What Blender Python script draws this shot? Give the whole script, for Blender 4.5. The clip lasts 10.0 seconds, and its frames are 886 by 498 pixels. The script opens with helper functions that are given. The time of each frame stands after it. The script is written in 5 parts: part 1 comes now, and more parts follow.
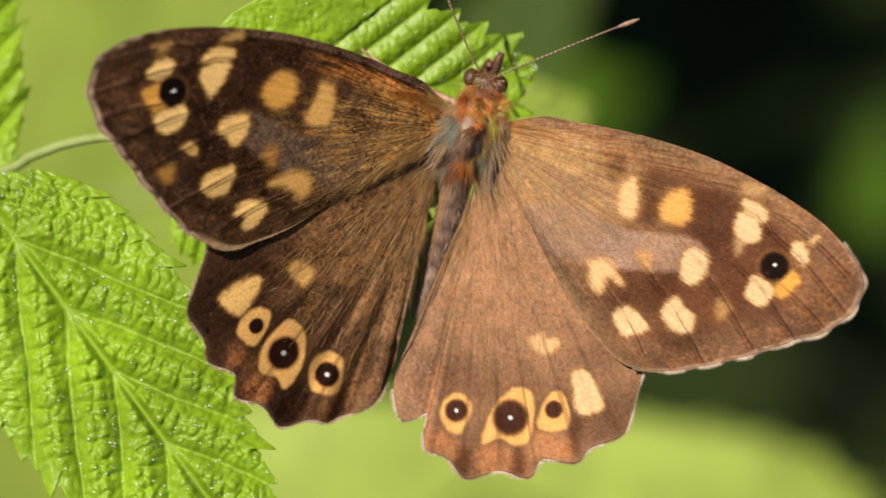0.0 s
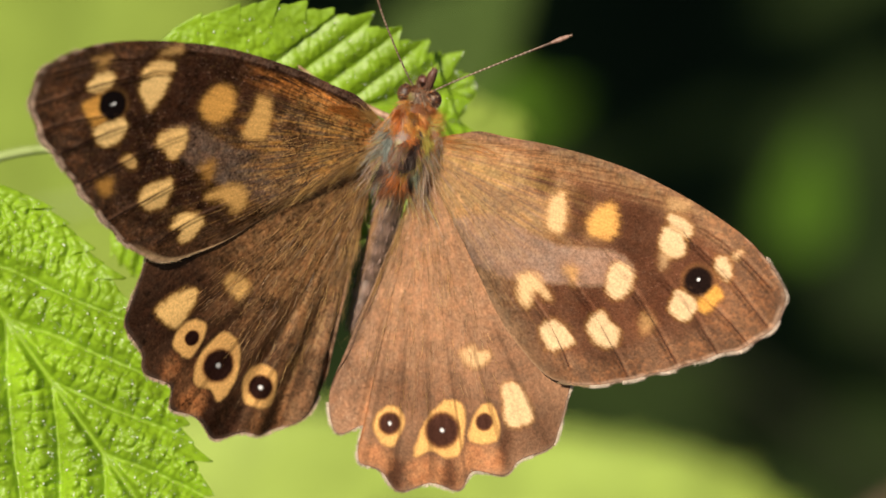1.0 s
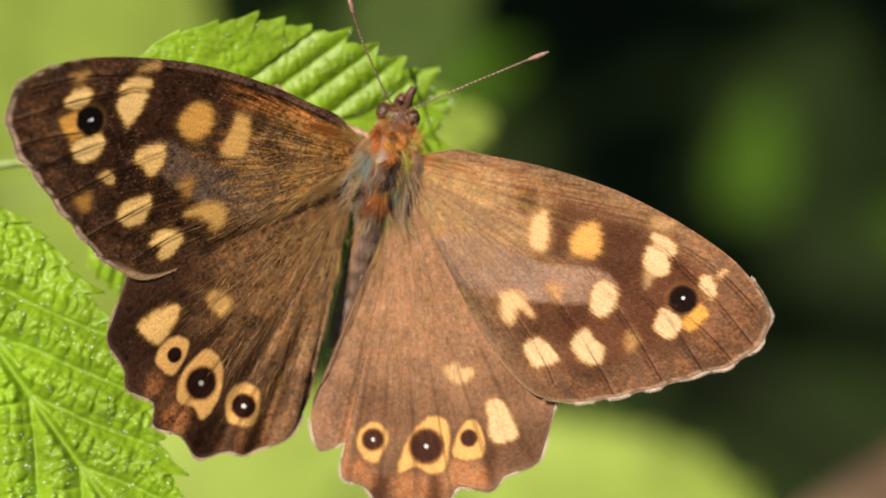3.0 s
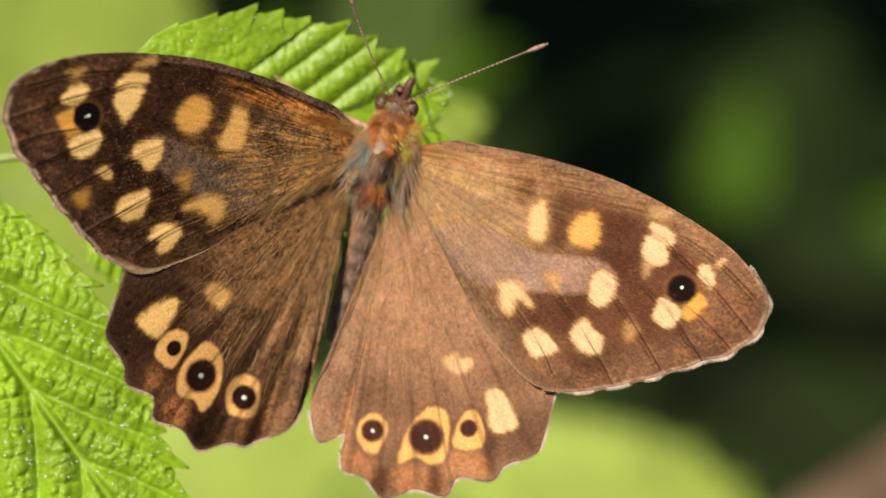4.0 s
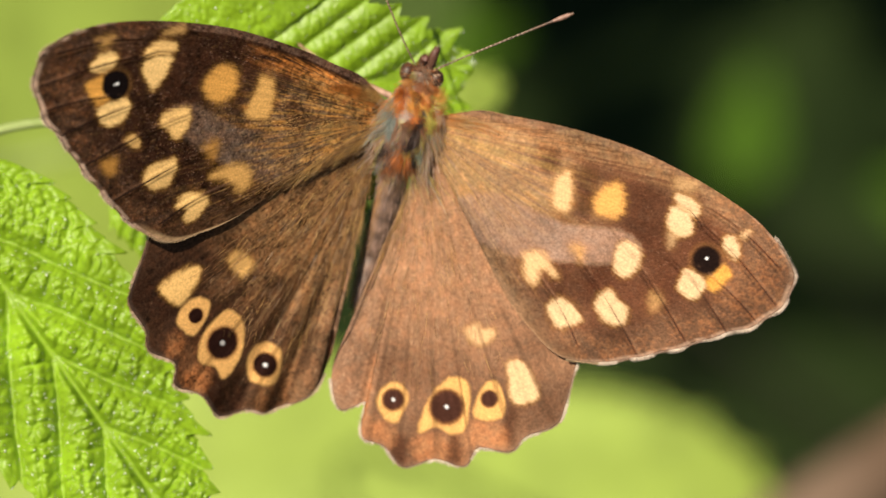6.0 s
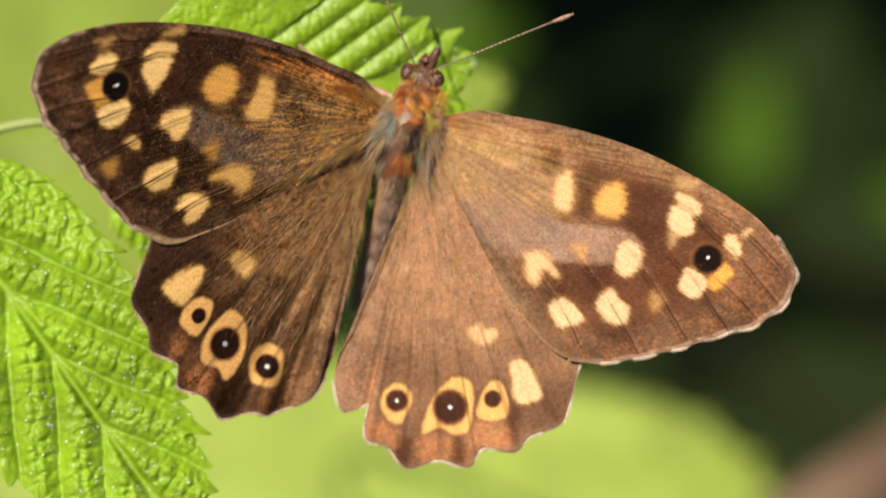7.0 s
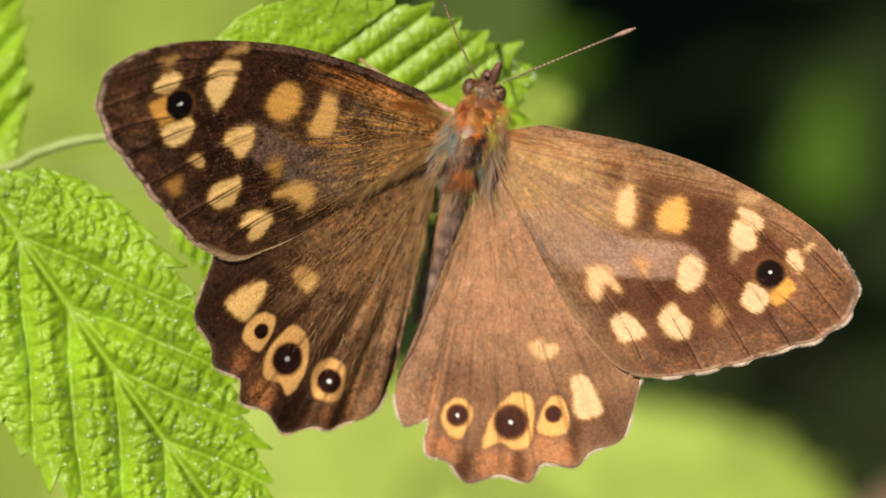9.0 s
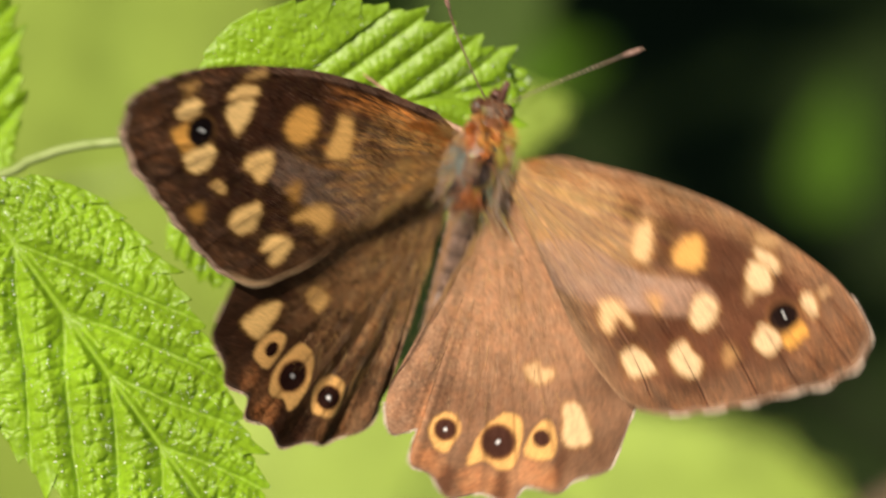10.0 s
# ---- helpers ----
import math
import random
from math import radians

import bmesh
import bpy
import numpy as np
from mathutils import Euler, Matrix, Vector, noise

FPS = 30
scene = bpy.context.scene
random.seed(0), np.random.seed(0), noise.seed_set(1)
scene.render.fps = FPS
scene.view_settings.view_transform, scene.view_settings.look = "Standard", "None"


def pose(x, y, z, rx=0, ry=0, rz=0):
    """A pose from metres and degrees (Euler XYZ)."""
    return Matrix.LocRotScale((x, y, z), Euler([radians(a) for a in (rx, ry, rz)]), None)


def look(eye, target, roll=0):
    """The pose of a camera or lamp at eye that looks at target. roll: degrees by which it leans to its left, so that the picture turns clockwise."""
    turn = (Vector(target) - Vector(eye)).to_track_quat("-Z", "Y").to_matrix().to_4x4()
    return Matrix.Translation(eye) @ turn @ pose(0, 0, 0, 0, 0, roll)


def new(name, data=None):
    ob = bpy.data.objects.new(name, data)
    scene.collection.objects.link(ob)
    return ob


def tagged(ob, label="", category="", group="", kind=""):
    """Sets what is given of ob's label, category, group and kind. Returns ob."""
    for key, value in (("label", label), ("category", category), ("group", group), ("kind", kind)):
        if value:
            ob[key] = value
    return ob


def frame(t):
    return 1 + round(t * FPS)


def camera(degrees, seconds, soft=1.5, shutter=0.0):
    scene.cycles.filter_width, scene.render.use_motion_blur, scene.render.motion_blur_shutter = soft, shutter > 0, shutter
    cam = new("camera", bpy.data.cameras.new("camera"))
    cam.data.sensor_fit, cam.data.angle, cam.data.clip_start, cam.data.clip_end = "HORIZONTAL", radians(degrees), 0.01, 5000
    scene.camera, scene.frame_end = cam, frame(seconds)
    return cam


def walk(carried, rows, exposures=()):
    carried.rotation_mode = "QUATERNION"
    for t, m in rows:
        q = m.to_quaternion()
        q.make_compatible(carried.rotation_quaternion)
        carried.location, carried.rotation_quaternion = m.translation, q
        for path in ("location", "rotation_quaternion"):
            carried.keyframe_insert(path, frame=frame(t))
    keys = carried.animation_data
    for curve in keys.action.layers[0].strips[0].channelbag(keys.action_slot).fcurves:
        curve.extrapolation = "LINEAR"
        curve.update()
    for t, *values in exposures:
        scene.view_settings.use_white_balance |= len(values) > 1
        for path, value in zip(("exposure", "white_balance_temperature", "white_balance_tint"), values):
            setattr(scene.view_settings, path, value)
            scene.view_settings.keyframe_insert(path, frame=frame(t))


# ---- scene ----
VIEW = pose(0, 0, 0.6, 55)  # the plane of the butterfly: x across, y up the slope, z towards the camera
MM = 0.001
CAMERA_ROWS = (  # seconds, x and z drift in mm, pan, tilt and roll in degrees
    (0, 0.0, 0.0, 0.000, 0.000, 0.00),
    (0.2, -0.2, 0.5, -0.177, -0.088, 0.45),
    (0.3, -0.3, 0.7, -0.144, -0.138, 0.29),
    (0.5, -0.5, 1.2, -0.293, -0.058, 0.40),
    (0.7, -0.7, 1.4, -0.660, 0.220, 0.86),
    (0.8, -0.8, 1.6, -0.734, 0.287, 0.17),
    (1, -1.0, 1.8, -1.056, 0.214, 0.80),
    (1.2, -1.1, 2.0, -0.946, 0.097, 0.26),
    (1.3, -1.1, 2.2, -0.729, 0.110, 0.44),
    (1.5, -1.2, 2.4, -0.286, -0.427, 1.00),
    (1.7, -1.3, 2.7, -0.446, -0.720, 0.77),
    (1.8, -1.4, 2.9, -0.898, -0.502, 0.74),
    (2, -1.5, 3.2, -1.050, -0.596, 0.00),
    (2.2, -1.7, 3.4, -0.924, -0.556, 0.30),
    (2.3, -1.8, 3.4, -0.724, -0.281, 0.72),
    (2.5, -2.0, 3.6, -0.670, 0.162, 0.10),
    (2.7, -2.5, 3.6, -1.148, 0.128, 0.54),
    (2.8, -2.7, 3.6, -1.482, 0.108, 0.52),
    (3, -3.2, 3.6, -1.840, 0.425, 1.15),
    (3.2, -3.6, 3.6, -1.826, 0.255, 0.90),
    (4.3, -5.0, 3.6, -2.269, 0.262, 0.79),
    (4.5, -5.3, 3.6, -2.264, 0.119, 0.60),
    (4.7, -5.4, 3.6, -2.038, 0.204, 1.04),
    (4.8, -5.5, 3.6, -1.922, 0.241, 0.99),
    (5, -5.6, 3.6, -1.640, 0.174, 1.25),
    (5.2, -5.7, 3.6, -1.606, -0.268, 1.03),
    (5.3, -5.8, 3.6, -1.575, -0.231, 1.07),
    (5.5, -5.9, 3.6, -1.850, -0.114, 1.20),
    (5.7, -5.9, 3.6, -2.003, -0.160, 1.20),
    (6.8, -5.6, 3.6, -2.281, 0.018, 1.20),
    (7, -5.6, 3.6, -2.061, -0.133, 1.40),
    (7.2, -5.5, 3.6, -1.990, -0.394, 1.27),
    (7.3, -5.5, 3.6, -1.957, -0.418, 1.28),
    (7.5, -5.4, 3.6, -1.654, -0.401, 1.70),
    (7.7, -5.2, 3.6, -1.470, -0.329, 1.40),
    (7.8, -5.2, 3.6, -1.418, -0.145, 1.37),
    (8, -5.0, 3.6, -1.472, -0.084, 1.40),
    (8.2, -4.8, 3.6, -1.138, -0.037, 1.04),
    (8.3, -4.8, 3.6, -1.080, -0.082, 1.20),
    (8.5, -4.6, 3.6, -0.819, -0.029, 1.25),
    (8.7, -4.4, 3.6, -0.881, 0.124, 1.25),
    (8.8, -4.4, 3.6, -0.967, 0.093, 1.14),
    (9, -4.2, 3.6, -0.936, 0.064, 1.10),
    (9.2, -4.0, 3.6, -0.794, 0.104, 1.27),
    (9.3, -4.0, 3.6, -0.775, 0.114, 1.00),
    (9.5, -3.8, 3.6, -0.769, -0.055, 0.60),
    (9.7, -3.6, 3.6, -0.763, -0.130, 0.64),
    (9.9, -3.4, 3.6, -0.827, 0.113, 0.70),
    (10, -3.3, 3.6, -0.806, 0.132, 0.75),
)


RISE = ((0, 0.0), (1, 0.4), (1.5, 0.7), (2, 1.3), (2.5, 3.6), (3, 5.1), (3.3, 5.1), (4.5, 3.8), (5.5, 4.2), (7, 4.2), (8.5, 3.7), (10, 3.5))  # seconds, y drift in mm


def camera_pose(t, x, z, pan, tilt, roll):
    y = float(np.interp(t, *zip(*RISE)))
    tilt = tilt - math.degrees(math.atan(y / (254 + z)))
    turn = pose(0, 0, 0, 0, 0, roll) @ pose(0, 0, 0, 0, pan, 0) @ pose(0, 0, 0, tilt, 0, 0)
    return VIEW @ pose(x * MM, y * MM, (254 + z) * MM) @ turn


cam = camera(12, 10.0, 1.5, 0.4)
cam.data.dof.use_dof = True
cam.data.dof.focus_distance = 0.2525
cam.data.dof.aperture_fstop = 26
walk(cam, [(row[0], camera_pose(*row)) for row in CAMERA_ROWS], ((0, 0.27), (1, 0.34), (2.5, 0.34), (4.5, 0.42), (5, 0.48), (7, 0.46), (9, 0.38), (10, 0.40)))

# ---- light ----
SUN = VIEW.to_3x3() @ Vector((-0.37, 0.36, 0.86)).normalized()
world = bpy.data.worlds.new("world")
scene.world = world
world.use_nodes = True
sky = world.node_tree.nodes.new("ShaderNodeTexSky")
sky.sky_type, sky.sun_disc = "NISHITA", False
sky.sun_elevation = math.asin(SUN.z)
sky.sun_rotation = math.atan2(SUN.x, SUN.y)
world.node_tree.links.new(sky.outputs[0], world.node_tree.nodes["Background"].inputs[0])
world.node_tree.nodes["Background"].inputs[1].default_value = 0.045
sun = new("sun", bpy.data.lights.new("sun", "SUN"))
sun.data.energy, sun.data.angle, sun.data.color = 5.1, radians(0.53), (1.0, 0.90, 0.74)
sun.matrix_world = look(SUN * 5, (0, 0, 0))

# ---- materials ----


def material(name):
    m = bpy.data.materials.new(name)
    m.use_nodes = True
    return m, m.node_tree, m.node_tree.nodes["Principled BSDF"]


def node(tree, kind, **values):
    n = tree.nodes.new(kind)
    for key, value in values.items():
        n.inputs[key.replace("_", " ")].default_value = value
    return n


def noise_node(tree, scale, detail=4.0, stretch=None, uv=""):
    n = node(tree, "ShaderNodeTexNoise", Scale=scale, Detail=detail)
    if uv:
        src = tree.nodes.new("ShaderNodeUVMap").outputs[0]
    else:
        src = tree.nodes.new("ShaderNodeTexCoord").outputs["Object"]
    if stretch:
        mp = node(tree, "ShaderNodeMapping", Scale=stretch)
        tree.links.new(src, mp.inputs[0])
        src = mp.outputs[0]
    tree.links.new(src, n.inputs["Vector"])
    return n


def ramp(tree, src, stops):
    r = tree.nodes.new("ShaderNodeValToRGB")
    while len(r.color_ramp.elements) < len(stops):
        r.color_ramp.elements.new(0.5)
    for e, (at, c) in zip(r.color_ramp.elements, stops):
        e.position, e.color = at, (*c, 1)
    tree.links.new(src, r.inputs[0])
    return r


def mix(tree, a, b, fac, mode="MIX"):
    n = tree.nodes.new("ShaderNodeMixRGB")
    n.blend_type = mode
    for socket, value in zip(n.inputs, (fac, a, b)):
        if isinstance(value, bpy.types.NodeSocket):
            tree.links.new(value, socket)
        elif isinstance(value, tuple):
            socket.default_value = (*value, 1)
        else:
            socket.default_value = value
    return n.outputs[0]


def bump(tree, bsdf, src, strength, distance):
    b = node(tree, "ShaderNodeBump", Strength=strength, Distance=distance)
    tree.links.new(src, b.inputs["Height"])
    tree.links.new(b.outputs[0], bsdf.inputs["Normal"])


def painted(tree):
    a = tree.nodes.new("ShaderNodeVertexColor")
    a.layer_name = "paint"
    return a.outputs[0]


def wing_material():
    m, tree, bsdf = material("wing_scales")
    grain = noise_node(tree, 1.0, 3.0, (420.0, 220.0, 1.0), uv="grid")
    speck = noise_node(tree, 7500.0, 4.0)
    s = ramp(tree, speck.outputs[0], ((0.3, (0.6, 0.6, 0.6)), (0.7, (1.4, 1.4, 1.4))))
    paint = painted(tree)
    c = mix(tree, paint, s.outputs[0], 0.5, "MULTIPLY")
    tree.links.new(c, bsdf.inputs["Base Color"])
    level = node(tree, "ShaderNodeMath")
    level.operation = "MULTIPLY"
    tree.links.new(paint.node.outputs[1], level.inputs[0])
    level.inputs[1].default_value = 0.80
    spark = ramp(tree, speck.outputs[0], ((0.34, (0.75, 0.75, 0.75)), (0.66, (1.25, 1.25, 1.25))))
    shine = mix(tree, level.outputs[0], spark.outputs[0], 1.0, "MULTIPLY")
    tree.links.new(shine, bsdf.inputs["Specular IOR Level"])
    bsdf.inputs["Roughness"].default_value = 0.47
    tint = ramp(tree, paint.node.outputs[1], ((0.36, (1.0, 0.42, 0.22)), (0.54, (1.0, 0.55, 0.31)), (0.72, (1.0, 0.50, 0.31)), (0.95, (1.0, 0.66, 0.48))))
    tree.links.new(tint.outputs[0], bsdf.inputs["Specular Tint"])
    h = mix(tree, grain.outputs[0], speck.outputs[0], 0.5)
    bump(tree, bsdf, h, 0.18, 0.00005)
    return m


def hair_material(name="fine_hair", rough=0.5):
    m, tree, bsdf = material(name)
    tree.links.new(painted(tree), bsdf.inputs["Base Color"])
    bsdf.inputs["Roughness"].default_value = rough
    return m


def chitin(name, dark, light, rough, scale=2500.0):
    m, tree, bsdf = material(name)
    n = noise_node(tree, scale, 4.0)
    r = ramp(tree, n.outputs[0], ((0.35, dark), (0.65, light)))
    tree.links.new(r.outputs[0], bsdf.inputs["Base Color"])
    bsdf.inputs["Roughness"].default_value = rough
    bump(tree, bsdf, n.outputs[0], 0.5, 0.00005)
    return m


def leaf_material(name, blade, pale, gloss=0.42, through_light=0.3, sheen=0.5):
    m, tree, bsdf = material(name)
    n1 = noise_node(tree, 160.0, 3.0)
    n2 = noise_node(tree, 2600.0, 4.0)
    tone = ramp(tree, n1.outputs[0], ((0.3, tuple(0.78 * v for v in blade)), (0.7, tuple(1.18 * v for v in blade))))
    fine = ramp(tree, n2.outputs[0], ((0.3, (0.8, 0.8, 0.8)), (0.7, (1.15, 1.15, 1.15))))
    vein = tree.nodes.new("ShaderNodeSeparateColor")
    tree.links.new(painted(tree), vein.inputs[0])
    c = mix(tree, tone.outputs[0], pale, vein.outputs[0])
    c = mix(tree, c, fine.outputs[0], 0.8, "MULTIPLY")
    tree.links.new(c, bsdf.inputs["Base Color"])
    bsdf.inputs["Roughness"].default_value = gloss
    bsdf.inputs["Specular IOR Level"].default_value = sheen
    bump(tree, bsdf, n2.outputs[0], 0.5, 0.00012)
    t = tree.nodes.new("ShaderNodeBsdfTranslucent")
    tree.links.new(c, t.inputs[0])
    join = node(tree, "ShaderNodeMixShader", Fac=through_light)
    tree.links.new(bsdf.outputs[0], join.inputs[1])
    tree.links.new(t.outputs[0], join.inputs[2])
    tree.links.new(join.outputs[0], tree.nodes["Material Output"].inputs[0])
    return m


def rough_material(name, stops, scale, rough, relief, stretch=None):
    m, tree, bsdf = material(name)
    n = noise_node(tree, scale, 8.0, stretch)
    tree.links.new(ramp(tree, n.outputs[0], stops).outputs[0], bsdf.inputs["Base Color"])
    bsdf.inputs["Roughness"].default_value = rough
    bsdf.inputs["Specular IOR Level"].default_value = 0.2
    bump(tree, bsdf, n.outputs[0], 0.8, relief)
    return m


WING = wing_material()
HAIR = hair_material()
GLINT = hair_material("leaf_bristle", 0.12)
EYE = chitin("compound_eye", (0.03, 0.012, 0.006), (0.09, 0.035, 0.015), 0.5, 6000.0)
HORN = chitin("antenna_shaft", (0.06, 0.032, 0.02), (0.14, 0.075, 0.042), 0.45)
HORN_PALE = chitin("antenna_ring", (0.20, 0.14, 0.09), (0.36, 0.27, 0.19), 0.5)
CLUB = chitin("antenna_club", (0.13, 0.06, 0.04), (0.34, 0.20, 0.15), 0.5)
LEG = chitin("leg_shell", (0.25, 0.13, 0.08), (0.45, 0.28, 0.19), 0.4)
LEAF = leaf_material("bramble_leaf", (0.212, 0.350, 0.013), (0.30, 0.44, 0.06), 0.44, 0.12, 0.42)
# paler, yellower copy of the bramble leaf, full sun put into its colour
LEAF_FAR = leaf_material("sun_toned_leaf", (0.312, 0.412, 0.064), (0.32, 0.46, 0.09), 0.55, 0.2, 0.35)
# two darkened leaf copies: the shade of the undergrowth is in their colour
LEAF_DIM = leaf_material("shade_dark_leaf", (0.054, 0.115, 0.006), (0.10, 0.18, 0.02), 0.7, 0.15, 0.12)
LEAF_OLIVE = leaf_material("shade_olive_leaf", (0.062, 0.098, 0.022), (0.09, 0.13, 0.04), 0.7, 0.15, 0.1)
VEIN_PALE = rough_material("leaf_vein", ((0.3, (0.20, 0.32, 0.02)), (0.7, (0.25, 0.37, 0.04))), 900.0, 0.5, 0.00005)
WING_VEIN = rough_material("wing_vein", ((0.3, (0.009, 0.004, 0.003)), (0.7, (0.022, 0.010, 0.006))), 3000.0, 0.6, 0.00002)
STALK = rough_material("green_stalk", ((0.3, (0.21, 0.27, 0.075)), (0.7, (0.30, 0.36, 0.135))), 900.0, 0.5, 0.0001)
# near-black so that sunlit stems sink into the dark; shade as colour
STEM_DIM = rough_material("shade_dark_stem", ((0.3, (0.012, 0.012, 0.006)), (0.7, (0.03, 0.028, 0.014))), 400.0, 0.8, 0.0002)
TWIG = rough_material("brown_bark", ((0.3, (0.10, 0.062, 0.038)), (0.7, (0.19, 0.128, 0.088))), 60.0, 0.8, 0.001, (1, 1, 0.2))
# soil far darker than earth: much of the ground's shade is this colour
SOIL = rough_material("shade_dark_soil", ((0.3, (0.010, 0.018, 0.005)), (0.7, (0.025, 0.040, 0.010))), 14.0, 0.95, 0.01)
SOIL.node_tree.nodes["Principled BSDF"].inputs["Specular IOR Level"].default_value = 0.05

# ---- mesh helpers ----


def link(name, mesh, mat, parent=None, label="", m=None):
    mesh.materials.append(mat)
    ob = new(name, mesh)
    if parent is not None:
        ob.parent = parent
    if m is not None:
        ob.matrix_basis = m
    if label:
        ob["label"] = label
    return ob


def raw_mesh(name, verts, faces, colours=None, smooth=True, uv=None):
    """A mesh of triangles or quads from arrays; colours for each vertex."""
    verts, faces = np.asarray(verts, np.float32), np.asarray(faces, np.int32)
    me = bpy.data.meshes.new(name)
    n, k = faces.shape
    me.vertices.add(len(verts))
    me.vertices.foreach_set("co", verts.ravel())
    me.loops.add(n * k)
    me.loops.foreach_set("vertex_index", faces.ravel())
    me.polygons.add(n)
    me.polygons.foreach_set("loop_start", np.arange(0, n * k, k, dtype=np.int32))
    me.polygons.foreach_set("loop_total", np.full(n, k, np.int32))
    me.polygons.foreach_set("use_smooth", np.full(n, smooth))
    me.update(calc_edges=True)
    if colours is not None:
        layer = me.color_attributes.new("paint", "FLOAT_COLOR", "POINT")
        rgba = np.ones((len(verts), 4), np.float32)
        rgba[:, : colours.shape[1]] = colours
        layer.data.foreach_set("color", rgba.ravel())
    if uv is not None:
        layer = me.uv_layers.new(name="grid")
        layer.data.foreach_set("uv", np.asarray(uv, np.float32)[faces.ravel()].ravel())
    return me


def grid_mesh(name, points, colours=None, uv=None, closed=False):
    """A sheet from a rows x columns array of points in millimetres."""
    a, b = points.shape[:2]
    i = np.arange(a * b).reshape(a, b)
    if closed:
        i = np.concatenate([i, i[:, :1]], 1)
    f = np.stack([i[:-1, :-1], i[1:, :-1], i[1:, 1:], i[:-1, 1:]], -1).reshape(-1, 4)
    flat = None if colours is None else colours.reshape(-1, colours.shape[-1])
    return raw_mesh(name, points.reshape(-1, 3) * MM, f, flat, True, None if uv is None else uv.reshape(-1, 2))


def smooth_line(points, count, loops=60):
    """A Catmull-Rom line through the points, count places at even steps along it."""
    p = np.array(points, float)
    p = np.concatenate([[2 * p[0] - p[1]], p, [2 * p[-1] - p[-2]]])
    t = np.linspace(0, 1, loops, endpoint=False)[:, None]
    out = []
    for a, b, c, d in zip(p, p[1:], p[2:], p[3:]):
        out.append(0.5 * (2 * b + (c - a) * t + (2 * a - 5 * b + 4 * c - d) * t**2 + (3 * b - a - 3 * c + d) * t**3))
    q = np.concatenate(out + [p[-2:-1]])
    s = np.concatenate([[0], np.cumsum(np.linalg.norm(np.diff(q, axis=0), axis=1))])
    want = np.linspace(0, s[-1], count)
    return np.stack([np.interp(want, s, q[:, k]) for k in range(q.shape[1])], 1)


def value_noise(x, y, seed=0):
    """Smooth noise from 0 to 1 at the places x, y, one cell to a unit."""
    xi, yi = np.floor(x).astype(np.int64), np.floor(y).astype(np.int64)
    fx, fy = x - xi, y - yi
    fx, fy = fx * fx * (3 - 2 * fx), fy * fy * (3 - 2 * fy)

    def h(a, b):
        n = (a * 374761393 + b * 668265263 + seed * 974634777) & 0x7FFFFFFF
        n = ((n ^ (n >> 13)) * 1274126177) & 0x7FFFFFFF
        return ((n ^ (n >> 16)) & 0xFFFF) / 65535.0

    return (h(xi, yi) * (1 - fx) + h(xi + 1, yi) * fx) * (1 - fy) + (h(xi, yi + 1) * (1 - fx) + h(xi + 1, yi + 1) * fx) * fy


def cells(x, y, seed=0):
    """How far a place lies from the seams between scattered cells, 0 on a seam, about 1 inside."""
    xi, yi = np.floor(x).astype(np.int64), np.floor(y).astype(np.int64)
    near, second = np.full(x.shape, 9.0), np.full(x.shape, 9.0)
    for i in (-1, 0, 1):
        for j in (-1, 0, 1):
            cx, cy = xi + i, yi + j
            ox, oy = value_noise(cx + 0.0, cy + 0.0, seed), value_noise(cx + 0.0, cy + 0.0, seed + 77)
            d = np.hypot(cx + 0.15 + 0.7 * ox - x, cy + 0.15 + 0.7 * oy - y)
            second = np.minimum(second, np.maximum(near, d))
            near = np.minimum(near, d)
    return np.clip((second - near) * 1.6, 0, 1)


def step(a, b, x):
    t = np.clip((x - a) / (b - a), 0, 1)
    return t * t * (3 - 2 * t)


def tube(name, line, radii, sides=10, colours=None, count=40):
    """A round bar along a smooth line; radii in millimetres spread along it."""
    c = smooth_line(line, count)
    r = np.interp(np.linspace(0, 1, count), np.linspace(0, 1, len(radii)), radii)
    d = np.gradient(c, axis=0)
    d /= np.linalg.norm(d, axis=1)[:, None]
    side = np.cross(d, np.array([0.13, 0.31, 0.94]))
    side /= np.linalg.norm(side, axis=1)[:, None]
    up = np.cross(side, d)
    a = np.linspace(0, 2 * np.pi, sides, endpoint=False)
    ring = side[:, None] * np.cos(a)[None, :, None] + up[:, None] * np.sin(a)[None, :, None]
    pts = c[:, None] + ring * r[:, None, None]
    cols = None
    if colours is not None:
        cols = np.repeat(np.array([[np.interp(u, np.linspace(0, 1, len(colours)), [k[i] for k in colours]) for i in range(3)] for u in np.linspace(0, 1, count)])[:, None], sides, 1)
    return grid_mesh(name, pts, cols, None, True)


def hairs(name, roots, ways, lengths, width, colours, bend=0.0, rng=None):
    """Many fine hairs as slim three-sided spikes, in millimetres."""
    n = len(roots)
    ways = ways / np.linalg.norm(ways, axis=1)[:, None]
    side = np.cross(ways, rng.normal(size=(n, 3)))
    side /= np.linalg.norm(side, axis=1)[:, None]
    up = np.cross(side, ways)
    mid = roots + ways * (lengths * 0.55)[:, None]
    tip = roots + ways * lengths[:, None] + up * (lengths * bend)[:, None]
    w = np.broadcast_to(np.asarray(width, float), (n,))[:, None]
    v = np.stack([roots - side * w, roots + side * w, mid - side * w * 0.7, mid + side * w * 0.7, tip], 1)
    k = np.arange(n)[:, None] * 5
    f = np.concatenate([k + [0, 1, 3], k + [0, 3, 2], k + [2, 3, 4]], 0)
    return raw_mesh(name, v.reshape(-1, 3) * MM, f, np.repeat(colours, 5, 0), False)


